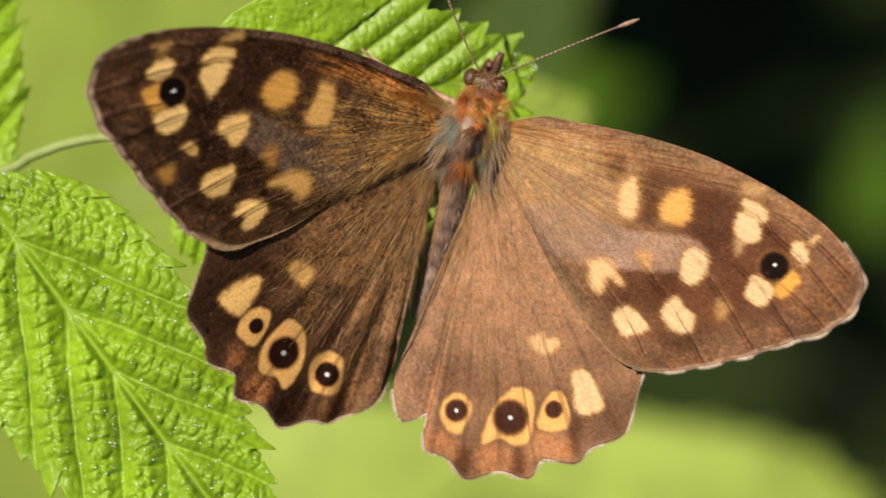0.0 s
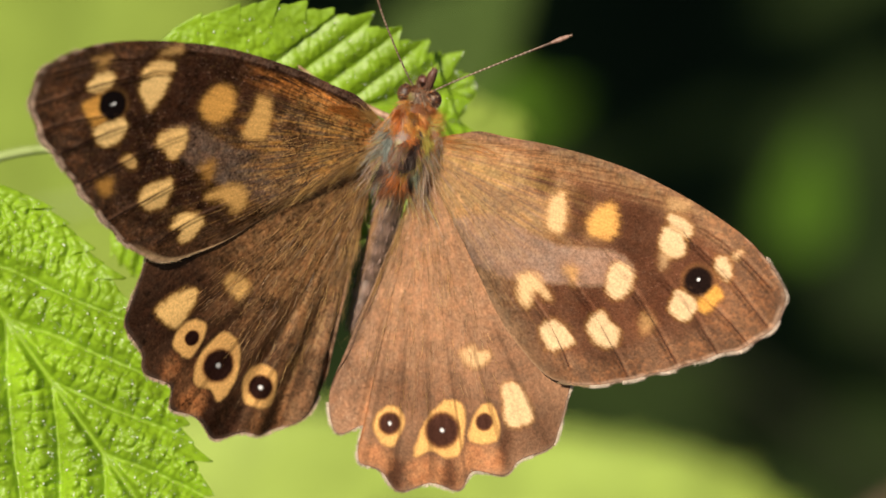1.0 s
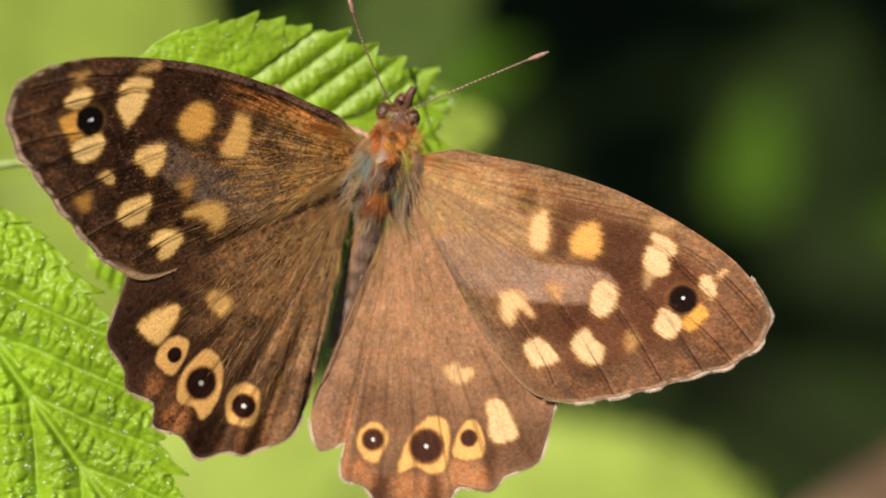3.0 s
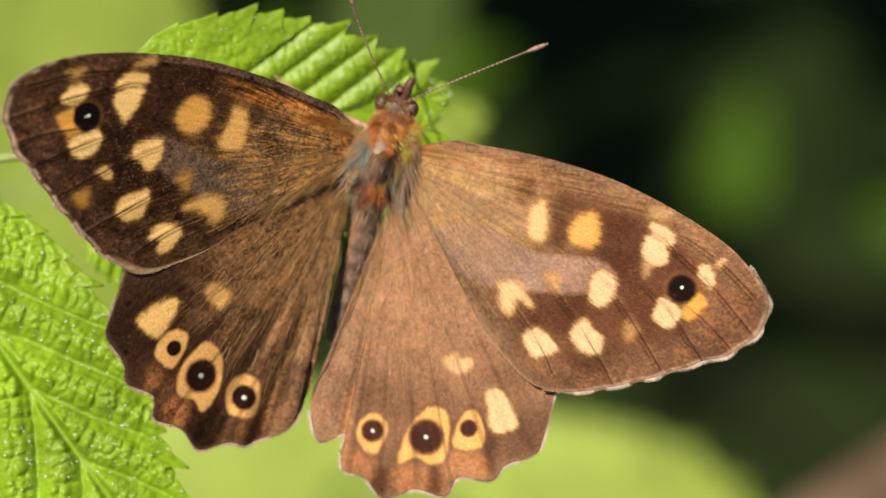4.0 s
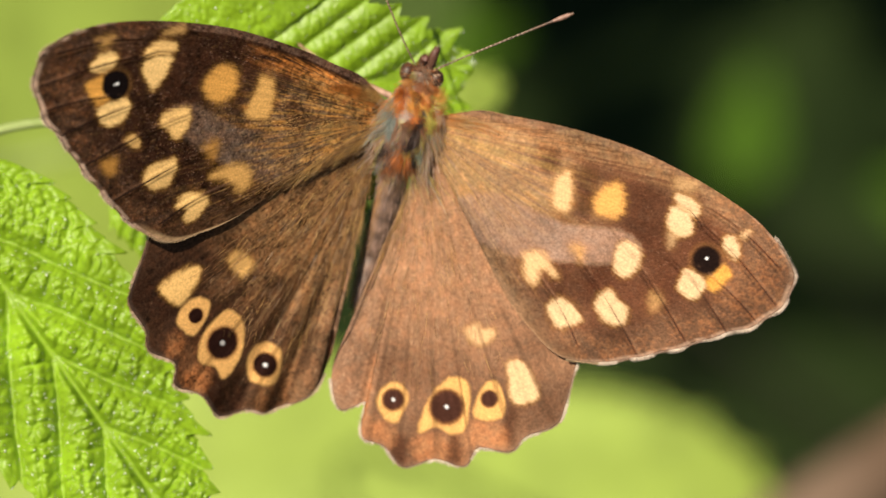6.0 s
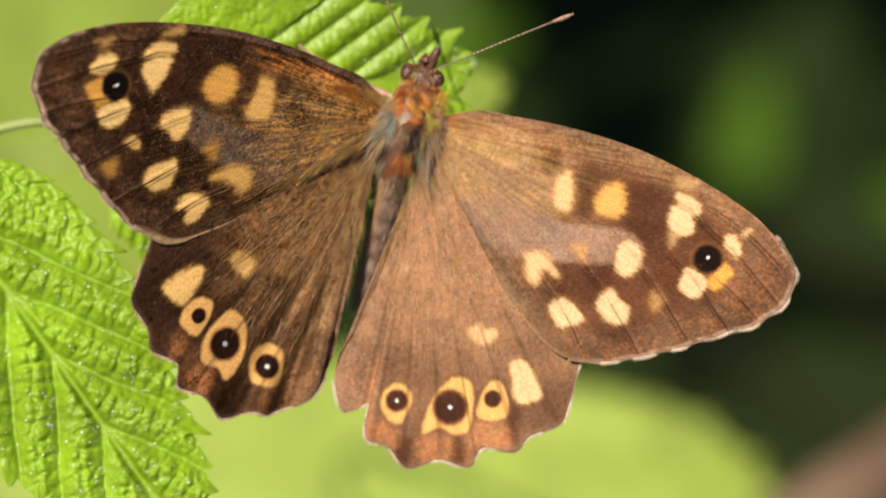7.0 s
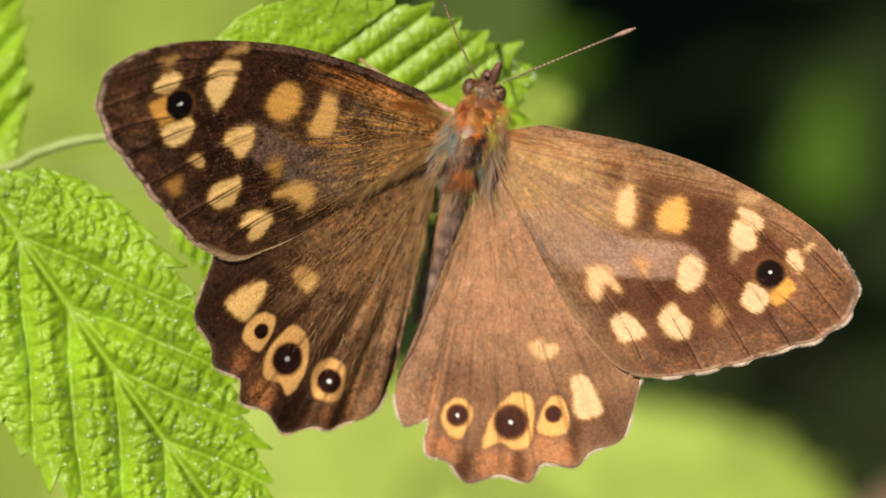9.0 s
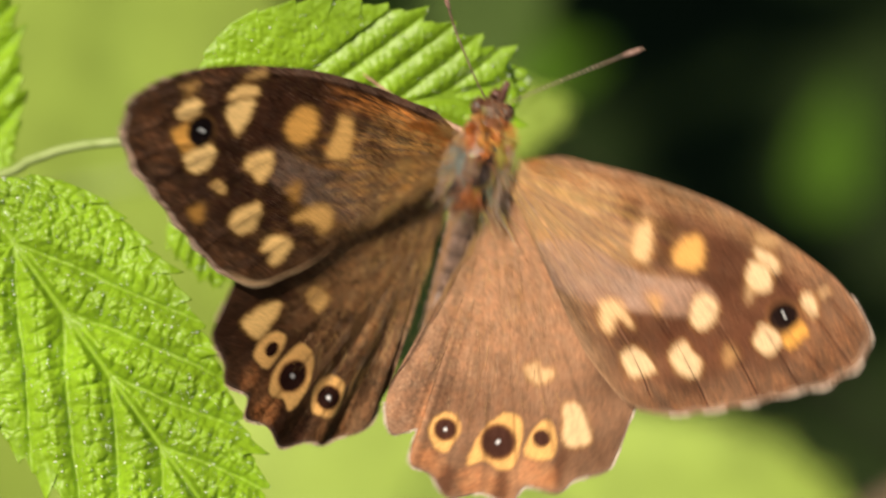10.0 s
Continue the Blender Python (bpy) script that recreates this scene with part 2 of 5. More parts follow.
def ball(name, size, place, turn=None, rows=24, sides=32, colours=None):
    a = np.linspace(0.02, np.pi - 0.02, rows)[:, None]
    b = np.linspace(0, 2 * np.pi, sides, endpoint=False)[None]
    p = np.stack([np.sin(a) * np.cos(b) * size[0], np.cos(a) * size[1] + 0 * b, np.sin(a) * np.sin(b) * size[2]], -1)
    if turn is not None:
        p = p @ np.array(turn.to_3x3()).T
    return grid_mesh(name, p + np.array(place), None if colours is None else colours(p), None, True)

# ---- the butterfly ----
DARK, MID, BASE = np.array([0.0200, 0.0082, 0.0046]), np.array([0.120, 0.060, 0.031]), np.array([0.192, 0.092, 0.038])
GREY, CREAM, AMBER = np.array([0.082, 0.053, 0.040]), np.array([0.68, 0.420, 0.180]), np.array([0.60, 0.285, 0.060])
RUST, BLACK, WHITE = np.array([0.20, 0.075, 0.026]), np.array([0.006, 0.004, 0.004]), np.array([0.85, 0.82, 0.80])
# outlines of the right wings in millimetres from the hinge
FORE_EDGE = ((0.2, -0.05), (2.3, 1.05), (4.4, 1.23), (6.85, 1.41), (9.75, 1.42), (12.68, 1.20), (15.7, 0.62), (18.4, -0.14),
             (20.7, -1.06), (22.40, -2.2), (23.35, -3.2), (23.68, -4.3), (23.33, -5.6), (22.03, -7.15), (20.37, -8.14), (18.0, -9.65),
             (15.24, -11.1), (13.65, -11.75), (12.31, -12.04), (10.9, -12.0), (9.22, -11.12), (6.98, -9.45), (4.67, -6.91), (2.69, -4.26), (1.22, -2.18))
HIND_EDGE = ((1.15, 1.59), (5.07, 1.02), (9.06, -1.8), (11.62, -5.32), (12.32, -8.28), (12.24, -10.04), (12.26, -12.83), (12.0, -14.0),
             (10.42, -15.18), (9.76, -16.3), (7.82, -16.6), (7.24, -17.91), (5.34, -18.0), (3.59, -18.98), (2.07, -18.07), (0.78, -17.96))
LOBE_TORN = ((0.38, -16.94), (0.3, -15.78), (-1.04, -16.63))  # a nick in the margin
LOBE_WHOLE = ((-0.05, -17.45), (-0.55, -17.1), (-1.2, -16.6))
HIND_INNER = ((-2.03, -15.3), (-2.25, -13.6), (-1.61, -11.31), (-0.93, -7.24), (-0.63, -5.04), (-0.67, -1.88))
# marks of the wings: softness of the rim, strength, tone from cream (0) to amber (1), then the corners in millimetres from the hinge
LEFT_APEX = (
    (0.10, 1.0, 0.0, (20.3, -3.6), (20.1, -2.9), (19.4, -2.45), (18.9, -2.6), (18.95, -3.2), (19.7, -3.65)),
    (0.10, 1.0, 1.0, (20.1, -4.5), (19.5, -3.9), (18.9, -4.4), (18.4, -5.1), (19.0, -5.5), (19.75, -5.1)),
    (0.09, 1.0, 0.0, (18.8, -6.0), (18.3, -5.2), (17.3, -4.7), (16.9, -5.25), (17.2, -6.05), (17.9, -6.5)),
    (0.11, 0.9, 0.15, (17.2, -1.85), (16.7, -0.95), (15.55, -0.65), (15.5, -1.15), (16.4, -1.7)),
    (0.11, 1.0, 0.05, (17.05, -2.4), (16.5, -1.9), (15.5, -1.4), (15.45, -2.2), (15.65, -3.2), (15.95, -3.6), (16.6, -3.1)),
    (0.22, 0.6, 0.35, (16.4, -0.3), (15.6, 0.38), (15.35, 0.1)), (0.28, 0.5, 0.6, (20.4, -2.0), (19.6, -1.5), (19.9, -2.1)),
)
LEFT_INNER = (
    (0.26, 1.0, 0.9, (12.6, -2.3), (12.1, -1.2), (11.0, -1.1), (10.55, -2.1), (11.3, -3.1), (12.1, -3.0)),
    (0.18, 0.95, 0.6, (9.1, -1.0), (8.3, -1.0), (7.85, -1.95), (7.85, -3.1), (9.2, -3.25), (9.0, -2.0)),
    (0.13, 1.0, 0.25, (14.5, -5.4), (14.3, -4.65), (13.1, -4.1), (12.75, -5.1), (13.1, -5.95), (13.8, -5.65)),
    (0.10, 0.8, 0.3, (16.4, -7.0), (15.9, -6.65), (15.35, -7.05), (15.7, -7.25)), (0.30, 0.5, 1.0, (17.2, -8.7), (16.6, -8.3), (16.4, -9.1), (16.9, -9.1)),
    (0.12, 1.0, 0.2, (14.3, -8.75), (13.9, -7.95), (12.8, -7.3), (12.45, -7.85), (12.7, -8.9), (13.6, -9.2)),
    (0.12, 1.0, 0.2, (11.45, -9.9), (11.0, -9.0), (9.9, -8.8), (9.55, -9.2), (9.85, -10.25), (10.5, -10.5), (10.6, -9.85)),
    (0.34, 0.55, 1.0, (11.1, -6.0), (10.4, -5.5), (10.2, -6.5)), (0.28, 0.85, 0.6, (9.9, -7.5), (8.8, -6.5), (7.7, -6.4), (7.2, -7.0), (7.6, -7.9), (8.7, -7.35)),
)
RIGHT_APEX = (
    (0.09, 1.0, 0.0, (18.95, -2.65), (19.45, -2.4), (20.05, -3.05), (19.95, -3.55), (19.2, -3.25)), (0.12, 1.0, 1.0, (19.4, -4.1), (19.85, -4.5), (19.3, -5.65), (18.55, -5.4), (18.9, -4.8)),
    (0.09, 1.0, 0.0, (17.05, -5.95), (17.2, -5.0), (18.1, -5.1), (18.55, -5.7), (18.1, -6.5), (17.4, -6.4)),
    (0.11, 1.0, 0.0, (15.5, -0.8), (16.15, -0.75), (17.0, -1.2), (16.8, -1.75), (15.95, -1.5)), (0.11, 1.0, 0.0, (15.45, -2.5), (15.5, -1.5), (16.4, -1.75), (16.95, -2.6), (16.15, -3.15)),
    (0.24, 0.5, 0.1, (15.6, -3.1), (16.1, -3.2), (15.9, -3.8)), (0.25, 0.45, 0.3, (15.2, 0.1), (16.4, 0.25), (16.3, -0.2), (15.4, -0.3)), (0.16, 0.75, 0.1, (19.95, -2.05), (20.25, -1.75), (20.2, -2.1)),
)
RIGHT_INNER = (
    (0.20, 1.0, 0.25, (8.15, -2.7), (8.2, -1.7), (8.7, -1.2), (9.0, -1.9), (9.3, -2.9), (9.15, -3.45), (8.5, -3.3)), (0.24, 1.0, 0.85, (10.8, -2.4), (11.1, -1.5), (11.9, -1.1), (12.4, -2.1), (12.3, -2.9), (11.2, -3.1)),
    (0.13, 1.0, 0.0, (12.85, -5.5), (13.1, -4.4), (14.0, -4.55), (14.35, -5.3), (13.95, -6.2), (13.25, -6.25)),
    (0.22, 0.95, 0.2, (7.5, -6.7), (8.4, -6.35), (9.1, -6.9), (9.6, -7.45), (8.6, -7.2), (8.55, -8.2), (7.85, -7.9)), (0.34, 0.5, 0.8, (10.2, -5.5), (10.7, -5.4), (10.9, -6.1)),
    (0.14, 1.0, 0.0, (12.5, -8.1), (13.0, -7.5), (13.6, -7.85), (14.35, -8.35), (14.35, -9.05), (13.6, -9.25), (12.9, -8.95)),
    (0.15, 1.0, 0.0, (9.75, -9.4), (10.2, -8.75), (10.95, -8.9), (11.65, -9.45), (11.55, -9.85), (10.7, -10.35), (10.1, -10.0)), (0.34, 0.45, 0.5, (15.6, -7.0), (16.3, -7.2), (15.9, -7.8)),
)
LEFT_SPOTS = ((0.10, 1.0, 0.3, (10.45, -12.55), (10.0, -11.75), (8.9, -10.65), (8.35, -10.85), (8.4, -11.8), (8.85, -13.1)), (0.18, 0.85, 0.45, (6.7, -9.5), (6.3, -9.0), (5.25, -9.25), (5.05, -9.7), (5.5, -10.3), (6.3, -10.0)))
RIGHT_SPOTS = ((0.08, 1.0, 0.1, (8.3, -11.2), (9.05, -10.9), (9.6, -11.3), (10.5, -12.55), (9.2, -13.3)), (0.15, 0.9, 0.2, (5.15, -9.95), (5.6, -9.4), (6.0, -9.6), (6.8, -9.5), (6.65, -10.2), (5.9, -10.5)))
# eyespots of the hindwings: place, disc and pupil radius, then the corners of the ring
LEFT_EYES = ((5.17, -14.6, 0.98, 0.15, (6.3, -16.0), (6.55, -14.3), (5.8, -12.75), (5.0, -12.65), (4.2, -13.3), (3.75, -15.0), (4.25, -16.6), (5.1, -16.1)),
             (1.9, -15.14, 0.70, 0.13, (2.65, -16.1), (3.1, -14.7), (2.35, -13.85), (1.3, -14.1), (0.8, -15.75), (1.75, -16.3)),
             (7.55, -13.46, 0.46, 0.0, (8.6, -14.1), (8.25, -12.65), (7.1, -12.4), (6.85, -13.3), (7.25, -14.6)))
RIGHT_EYES = ((5.22, -14.73, 1.01, 0.15, (3.95, -16.6), (4.1, -14.5), (4.8, -13.15), (5.5, -12.85), (6.2, -13.2), (6.65, -15.5), (6.0, -16.2), (4.9, -16.05)),
              (1.9, -15.19, 0.64, 0.13, (0.95, -15.4), (1.3, -14.4), (2.0, -14.15), (2.75, -14.7), (2.7, -15.6), (2.3, -16.5), (1.5, -16.2)),
              (7.64, -13.55, 0.50, 0.0, (7.1, -14.8), (7.0, -13.2), (7.65, -12.45), (8.4, -13.15), (8.65, -14.4)))
# rust and dark fields along the hind margin
LEFT_RUST = (((6.9, -17.4), (6.4, -16.4), (5.5, -16.2), (5.3, -17.6), (6.1, -18.0)), ((8.6, -15.0), (7.9, -14.9), (7.6, -15.9), (8.5, -16.3)))
RIGHT_RUST = (((3.9, -16.9), (5.7, -16.6), (5.9, -18.1), (4.2, -18.3)), ((7.0, -15.1), (8.7, -14.9), (9.4, -16.2), (7.2, -16.6)), ((0.9, -16.6), (2.4, -16.9), (2.4, -17.9), (0.9, -17.7)))
LEFT_DARK = (((5.2, -16.9), (4.2, -17.0), (3.5, -18.9), (4.7, -19.0)), ((3.4, -16.6), (2.7, -16.5), (2.4, -18.4), (3.1, -18.4)), ((1.0, -16.4), (0.3, -15.5), (-0.1, -17.6), (0.8, -18.2)))
RIGHT_DARK = (((5.95, -16.5), (6.6, -16.4), (6.9, -17.9), (6.1, -18.1)), ((2.7, -17.3), (3.5, -17.4), (3.6, -19.0), (2.6, -18.6)), ((8.95, -13.9), (9.4, -13.9), (9.6, -15.6), (9.1, -15.6)))
FOLD_GREY = ((2.5, -4.7), (4.6, -3.6), (7.2, -4.0), (9.5, -4.3), (12.9, -3.8), (14.2, -4.8), (12.0, -6.0), (9.5, -6.5), (7.0, -6.9), (4.0, -6.5))
# veins of the forewing that show as fine dark lines: inner and outer end
FORE_LINES = ((16.5, -1.6, 23.1, -5.7), (17.6, -4.6, 22.3, -7.0), (15.6, -4.2, 21.0, -8.4), (11.5, -3.4, 18.4, -9.25), (9.6, -5.3, 15.7, -10.75), (8.0, -7.3, 12.1, -11.2), (15.3, -1.2, 17.4, -2.2), (17.2, -0.9, 22.6, -3.4))


FORE_COSTA = np.array(FORE_EDGE[:12]).T


def rounded(corners, parts=5):
    """A closed line that passes smoothly through the corners."""
    b = np.array(corners, float)
    a, c, d = np.roll(b, 1, 0), np.roll(b, -1, 0), np.roll(b, -2, 0)
    t = np.linspace(0, 1, parts, endpoint=False)[:, None, None]
    q = 0.5 * (2 * b + (c - a) * t + (2 * a - 5 * b + 4 * c - d) * t**2 + (3 * b - a - 3 * c + d) * t**3)
    return q.transpose(1, 0, 2).reshape(-1, 2)


def blot(x, y, corners, seed, soft=0.1, rag=1.0, brush=0.0, grow=0.0):
    """How far a field with these corners covers the places x, y; its rim is ragged and brushed out along the scale rows."""
    p = rounded(corners)
    lo, hi = p.min(0) - 1.2, p.max(0) + 1.2
    box = (x > lo[0]) & (x < hi[0]) & (y > lo[1]) & (y < hi[1])
    u, v = x[box], y[box]
    near, inside = np.full(u.shape, 99.0), np.zeros(u.shape, bool)
    for (ax, ay), (bx, by) in zip(p, np.roll(p, -1, 0)):
        ex, ey = bx - ax, by - ay
        t = np.clip(((u - ax) * ex + (v - ay) * ey) / (ex * ex + ey * ey), 0, 1)
        near = np.minimum(near, np.hypot(u - ax - t * ex, v - ay - t * ey))
        inside ^= ((ay > v) != (by > v)) & (u < ex * (v - ay) / (ey if abs(ey) > 1e-9 else 1e-9) + ax)
    d = np.where(inside, -near, near) - 0.05 - grow
    d += rag * ((value_noise(u * 3.1, v * 3.1, seed) - 0.5) * 0.12 + (value_noise(u * 13, v * 13, seed + 9) - 0.5) * (0.06 + 0.4 * soft))
    if not np.isscalar(brush):
        d += brush[box]
    out = np.zeros(x.shape)
    out[box] = 1 - step(-soft - 0.06, soft + 0.06, d)
    return out


def thread(x, y, ax, ay, bx, by, width):
    """A fine line from a to b, fading at its inner end."""
    ex, ey = bx - ax, by - ay
    t = ((x - ax) * ex + (y - ay) * ey) / (ex * ex + ey * ey)
    bow = 0.25 * np.sin(np.clip(t, 0, 1) * np.pi)
    off = np.abs(((x - ax) * ey - (y - ay) * ex) / math.hypot(ex, ey) + bow)
    return (1 - step(width * 0.4, width, off)) * step(-0.02, 0.15, t) * (1 - step(1.0, 1.04, t))


def mark(x, y, m, seed, power=2.6, rag=1.0, brush=0.0):
    """How far a mark covers the places x, y, with a ragged rim."""
    cx, cy, a, b, turn, soft, strength = m
    soft = soft + 0.07
    c, s = math.cos(radians(turn)), math.sin(radians(turn))
    u, v = ((x - cx) * c + (y - cy) * s) / a, ((y - cy) * c - (x - cx) * s) / b
    d = (np.abs(u) ** power + np.abs(v) ** power) ** (1 / power)
    d += rag * (value_noise(x * 3.1, y * 3.1, seed) - 0.5) * 0.24 + rag * (value_noise(x * 14, y * 14, seed + 9) - 0.5) * (0.06 + 0.22 * soft)
    return strength * (1 - step(1 - soft, 1 + soft, d + brush))


def over(col, paint, cover):
    return col * (1 - cover[..., None]) + paint * cover[..., None]


def disc(x, y, cx, cy, r, soft, seed):
    d = np.hypot(x - cx, y - cy) + (value_noise(x * 7, y * 7, seed) - 0.5) * 0.08 * r
    return 1 - step(r * (1 - soft), r * (1 + soft), d)


def vein_lines(s, r, places, width):
    d = np.min(np.abs(s[..., None] - np.array(places)), -1)
    return (1 - step(width * 0.4, width, d)) * step(0.25, 0.6, r)


HIND_VEINS = (0.33, 0.40, 0.455, 0.51, 0.555, 0.60, 0.645, 0.70)


def grains(x, y, s, r, seed):
    """Brightness of single scales and rows of them: fine grain, short strokes along the veins, worn patches."""
    fine = value_noise(x * 8.5, y * 8.5, seed)
    stroke = value_noise(s * 300, r * 42, seed + 1)
    soft = value_noise(x * 1.3, y * 1.3, seed + 2)
    patch = value_noise(x * 4.1, y * 4.1, seed + 3)
    return -0.08 + 0.85 * fine + 0.30 * stroke + 0.50 * soft + 0.55 * patch


def paint_forewing(x, y, s, r, side):
    streak = value_noise(s * 260, r * 22, 3)
    cloud = value_noise(x * 0.55, y * 0.55, 5)
    outer = step(0.34, 0.56, r + (cloud - 0.5) * 0.16)
    # darker left, paler right: how each wing catches the sun, put into the colour
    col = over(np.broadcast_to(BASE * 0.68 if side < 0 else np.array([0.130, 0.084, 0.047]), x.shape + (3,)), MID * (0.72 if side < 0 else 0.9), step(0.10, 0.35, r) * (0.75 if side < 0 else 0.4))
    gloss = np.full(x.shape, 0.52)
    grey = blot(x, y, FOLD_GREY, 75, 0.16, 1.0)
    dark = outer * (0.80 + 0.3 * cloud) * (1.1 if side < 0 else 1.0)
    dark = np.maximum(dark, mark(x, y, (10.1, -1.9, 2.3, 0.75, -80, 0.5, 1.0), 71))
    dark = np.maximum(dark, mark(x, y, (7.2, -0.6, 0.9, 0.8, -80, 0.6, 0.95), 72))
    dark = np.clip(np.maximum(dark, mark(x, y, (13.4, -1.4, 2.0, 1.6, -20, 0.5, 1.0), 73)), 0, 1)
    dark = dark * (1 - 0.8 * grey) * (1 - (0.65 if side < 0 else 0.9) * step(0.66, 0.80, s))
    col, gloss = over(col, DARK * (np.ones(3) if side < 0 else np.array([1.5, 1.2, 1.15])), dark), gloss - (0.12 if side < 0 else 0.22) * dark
    gloss = gloss + 0.42 * grey * (0.6 + 0.4 * cloud)
    col = over(col, GREY, np.clip(grey * (0.5 + 0.6 * cloud), 0, 0.85))
    rim = step(0.80, 0.93, r + (cloud - 0.5) * 0.1) * step(0.25, 0.36, s) * (1 - step(0.70, 0.74, s))
    col = over(col, np.array([0.040, 0.021, 0.013]), rim * (0.35 + 0.5 * value_noise(s * 90, r * 8, 10)) * (0.95 if side < 0 else 0.75))
    col = over(col, RUST * (0.8 if side < 0 else 1.3), rim * step(0.35, 0.8, 0.45 * value_noise(s * 70, r * 16, 8) + 0.55 * value_noise(x * 7, y * 7, 8)) * (0.28 if side < 0 else 0.35))
    gloss = gloss + (0.08 if side < 0 else 0.22) * rim
    root = 1 - step(0.10, 0.58, r)
    rust, gold = np.array([0.34, 0.122, 0.026]), np.array([0.44, 0.205, 0.046])
    col = over(col, np.array([0.105, 0.066, 0.040]), root * np.clip(value_noise(x * 2.1, y * 2.1, 19) * 2.4 - 0.9, 0, 0.8))
    below = np.interp(x, FORE_COSTA[0], FORE_COSTA[1]) - y  # distance under the leading edge
    inner = 1 - step(5.0, 11.5, x)
    band = step(0.45, 0.7, below) * (1 - step(1.2, 2.2, below)) * inner
    col = over(col, rust * (1.4 if side < 0 else 0.9), np.clip(band * (value_noise(s * 130, r * 13, 25) * 2.4 - 0.3), 0, 0.95) * (1.0 if side < 0 else 0.35))
    col = over(col, DARK * 0.9, band * step(0.6, 0.8, value_noise(s * 150, r * 5, 9)) * (0.7 if side < 0 else 0.3))
    col = over(col, DARK * 1.2, step(1.5, 1.9, below) * (1 - step(2.2, 2.8, below)) * inner * (0.35 + 0.5 * cloud) * (0.8 if side < 0 else 0.15))
    shaft = (1 - step(0.34, 0.52, below)) * (1 - step(15.0, 18.0, x))
    col = over(col, np.array([0.110, 0.060, 0.040]), shaft * (0.5 + 0.5 * streak))
    col = over(col, DARK, step(0.36, 0.48, below) * (1 - step(0.55, 0.72, below)) * (1 - step(15.0, 18.0, x)) * (0.75 if side < 0 else 0.4))
    # golden light along the right leading edge, painted as a paler band
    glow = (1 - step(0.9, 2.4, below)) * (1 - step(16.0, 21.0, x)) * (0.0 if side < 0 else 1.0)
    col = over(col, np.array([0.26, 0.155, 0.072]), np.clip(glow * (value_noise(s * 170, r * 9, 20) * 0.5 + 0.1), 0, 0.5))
    fan = root * step(0.30, 0.5, s) + 0.8 * root * (1 - step(0.30, 0.5, s)) * step(0.2, 0.3, s)
    col = over(col, gold, np.clip(fan * (value_noise(s * 170, r * 22, 6) * 2.6 - 1.0), 0, 0.75) * (1.0 if side < 0 else 0.35))
    col = over(col, DARK * 1.6, np.clip(root * (value_noise(s * 90, r * 7, 26) * 2.2 - 1.1), 0, 0.6) * (0.8 if side < 0 else 0.25))
    col = over(col, np.array([0.15, 0.115, 0.045]), root * np.clip(value_noise(s * 120, r * 11, 16) * 2 - 1.1, 0, 1) * (0.6 if side < 0 else 0.3))
    shade = np.maximum(blot(x, y, ((9.3, -0.9), (10.6, -0.6), (10.7, -2.2), (10.5, -3.3), (9.7, -3.5), (9.6, -2.2)), 171, 0.35), blot(x, y, ((7.0, -0.7), (7.6, 0.0), (8.0, -0.8), (7.4, -1.5)), 172, 0.3))
    shade = np.maximum(shade, blot(x, y, ((12.6, -0.9), (15.0, -0.6), (15.1, -3.4), (13.6, -3.8), (12.6, -3.4)), 173, 0.5))
    comb = step(0.55, 0.9, value_noise(s * 330, r * 14, 7)) * step(0.60, 0.74, s) * step(0.05, 0.2, r) * (1 - step(0.6, 0.9, r))
    col = over(col, np.array([0.40, 0.22, 0.075]), comb * (0.55 if side < 0 else 0.15))
    fleck = step(0.58, 0.86, 0.65 * value_noise(x * 11, y * 11, 4) + 0.35 * value_noise(s * 330, r * 40, 4)) * (1 - 0.85 * outer)
    col = over(col, np.array([0.42, 0.225, 0.08]), fleck * (0.6 if side < 0 else 0.14))
    # sparkle of single scales, painted as fixed pale pinkish specks
    spark = step(0.82, 0.90, value_noise(x * 13, y * 13, 23)) * step(0.25, 0.4, r) * (1 - 0.5 * step(0.6, 0.8, r))
    col = over(col, np.array([0.38, 0.22, 0.15]), spark * (0.32 if side < 0 else 0.15))
    col, gloss = over(col, DARK * 1.5, shade * 0.7), gloss - 0.12 * shade
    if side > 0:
        # right only: root streaks and gold, then the fold's grey sheen as colour
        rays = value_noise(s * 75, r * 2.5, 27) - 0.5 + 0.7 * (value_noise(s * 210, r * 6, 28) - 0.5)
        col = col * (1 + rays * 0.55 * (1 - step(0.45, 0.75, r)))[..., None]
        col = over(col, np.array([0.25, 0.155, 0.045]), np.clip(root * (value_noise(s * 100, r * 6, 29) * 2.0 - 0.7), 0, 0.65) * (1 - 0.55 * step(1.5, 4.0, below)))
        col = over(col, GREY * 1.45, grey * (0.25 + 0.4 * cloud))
    warm = value_noise(x * 2.7, y * 2.7, 221)[..., None]
    col = col * (1 + (warm - 0.5) * np.array([0.20, 0.0, -0.15]))
    grain = grains(x, y, s, r, 201)
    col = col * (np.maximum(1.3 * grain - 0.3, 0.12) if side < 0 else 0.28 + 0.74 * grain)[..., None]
    # cream carries each side's light: cool under the right's sheen, yellower left
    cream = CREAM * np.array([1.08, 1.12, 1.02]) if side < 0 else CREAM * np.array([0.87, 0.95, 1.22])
    brush = (value_noise(s * 240, r * 13, 231) - 0.5) * 0.16 + (value_noise(s * 520, r * 26, 233) - 0.5) * 0.10
    eye = disc(x, y, 18.34 if side < 0 else 18.25, -4.1, 0.88, 0.12 if side < 0 else 0.2, 41)
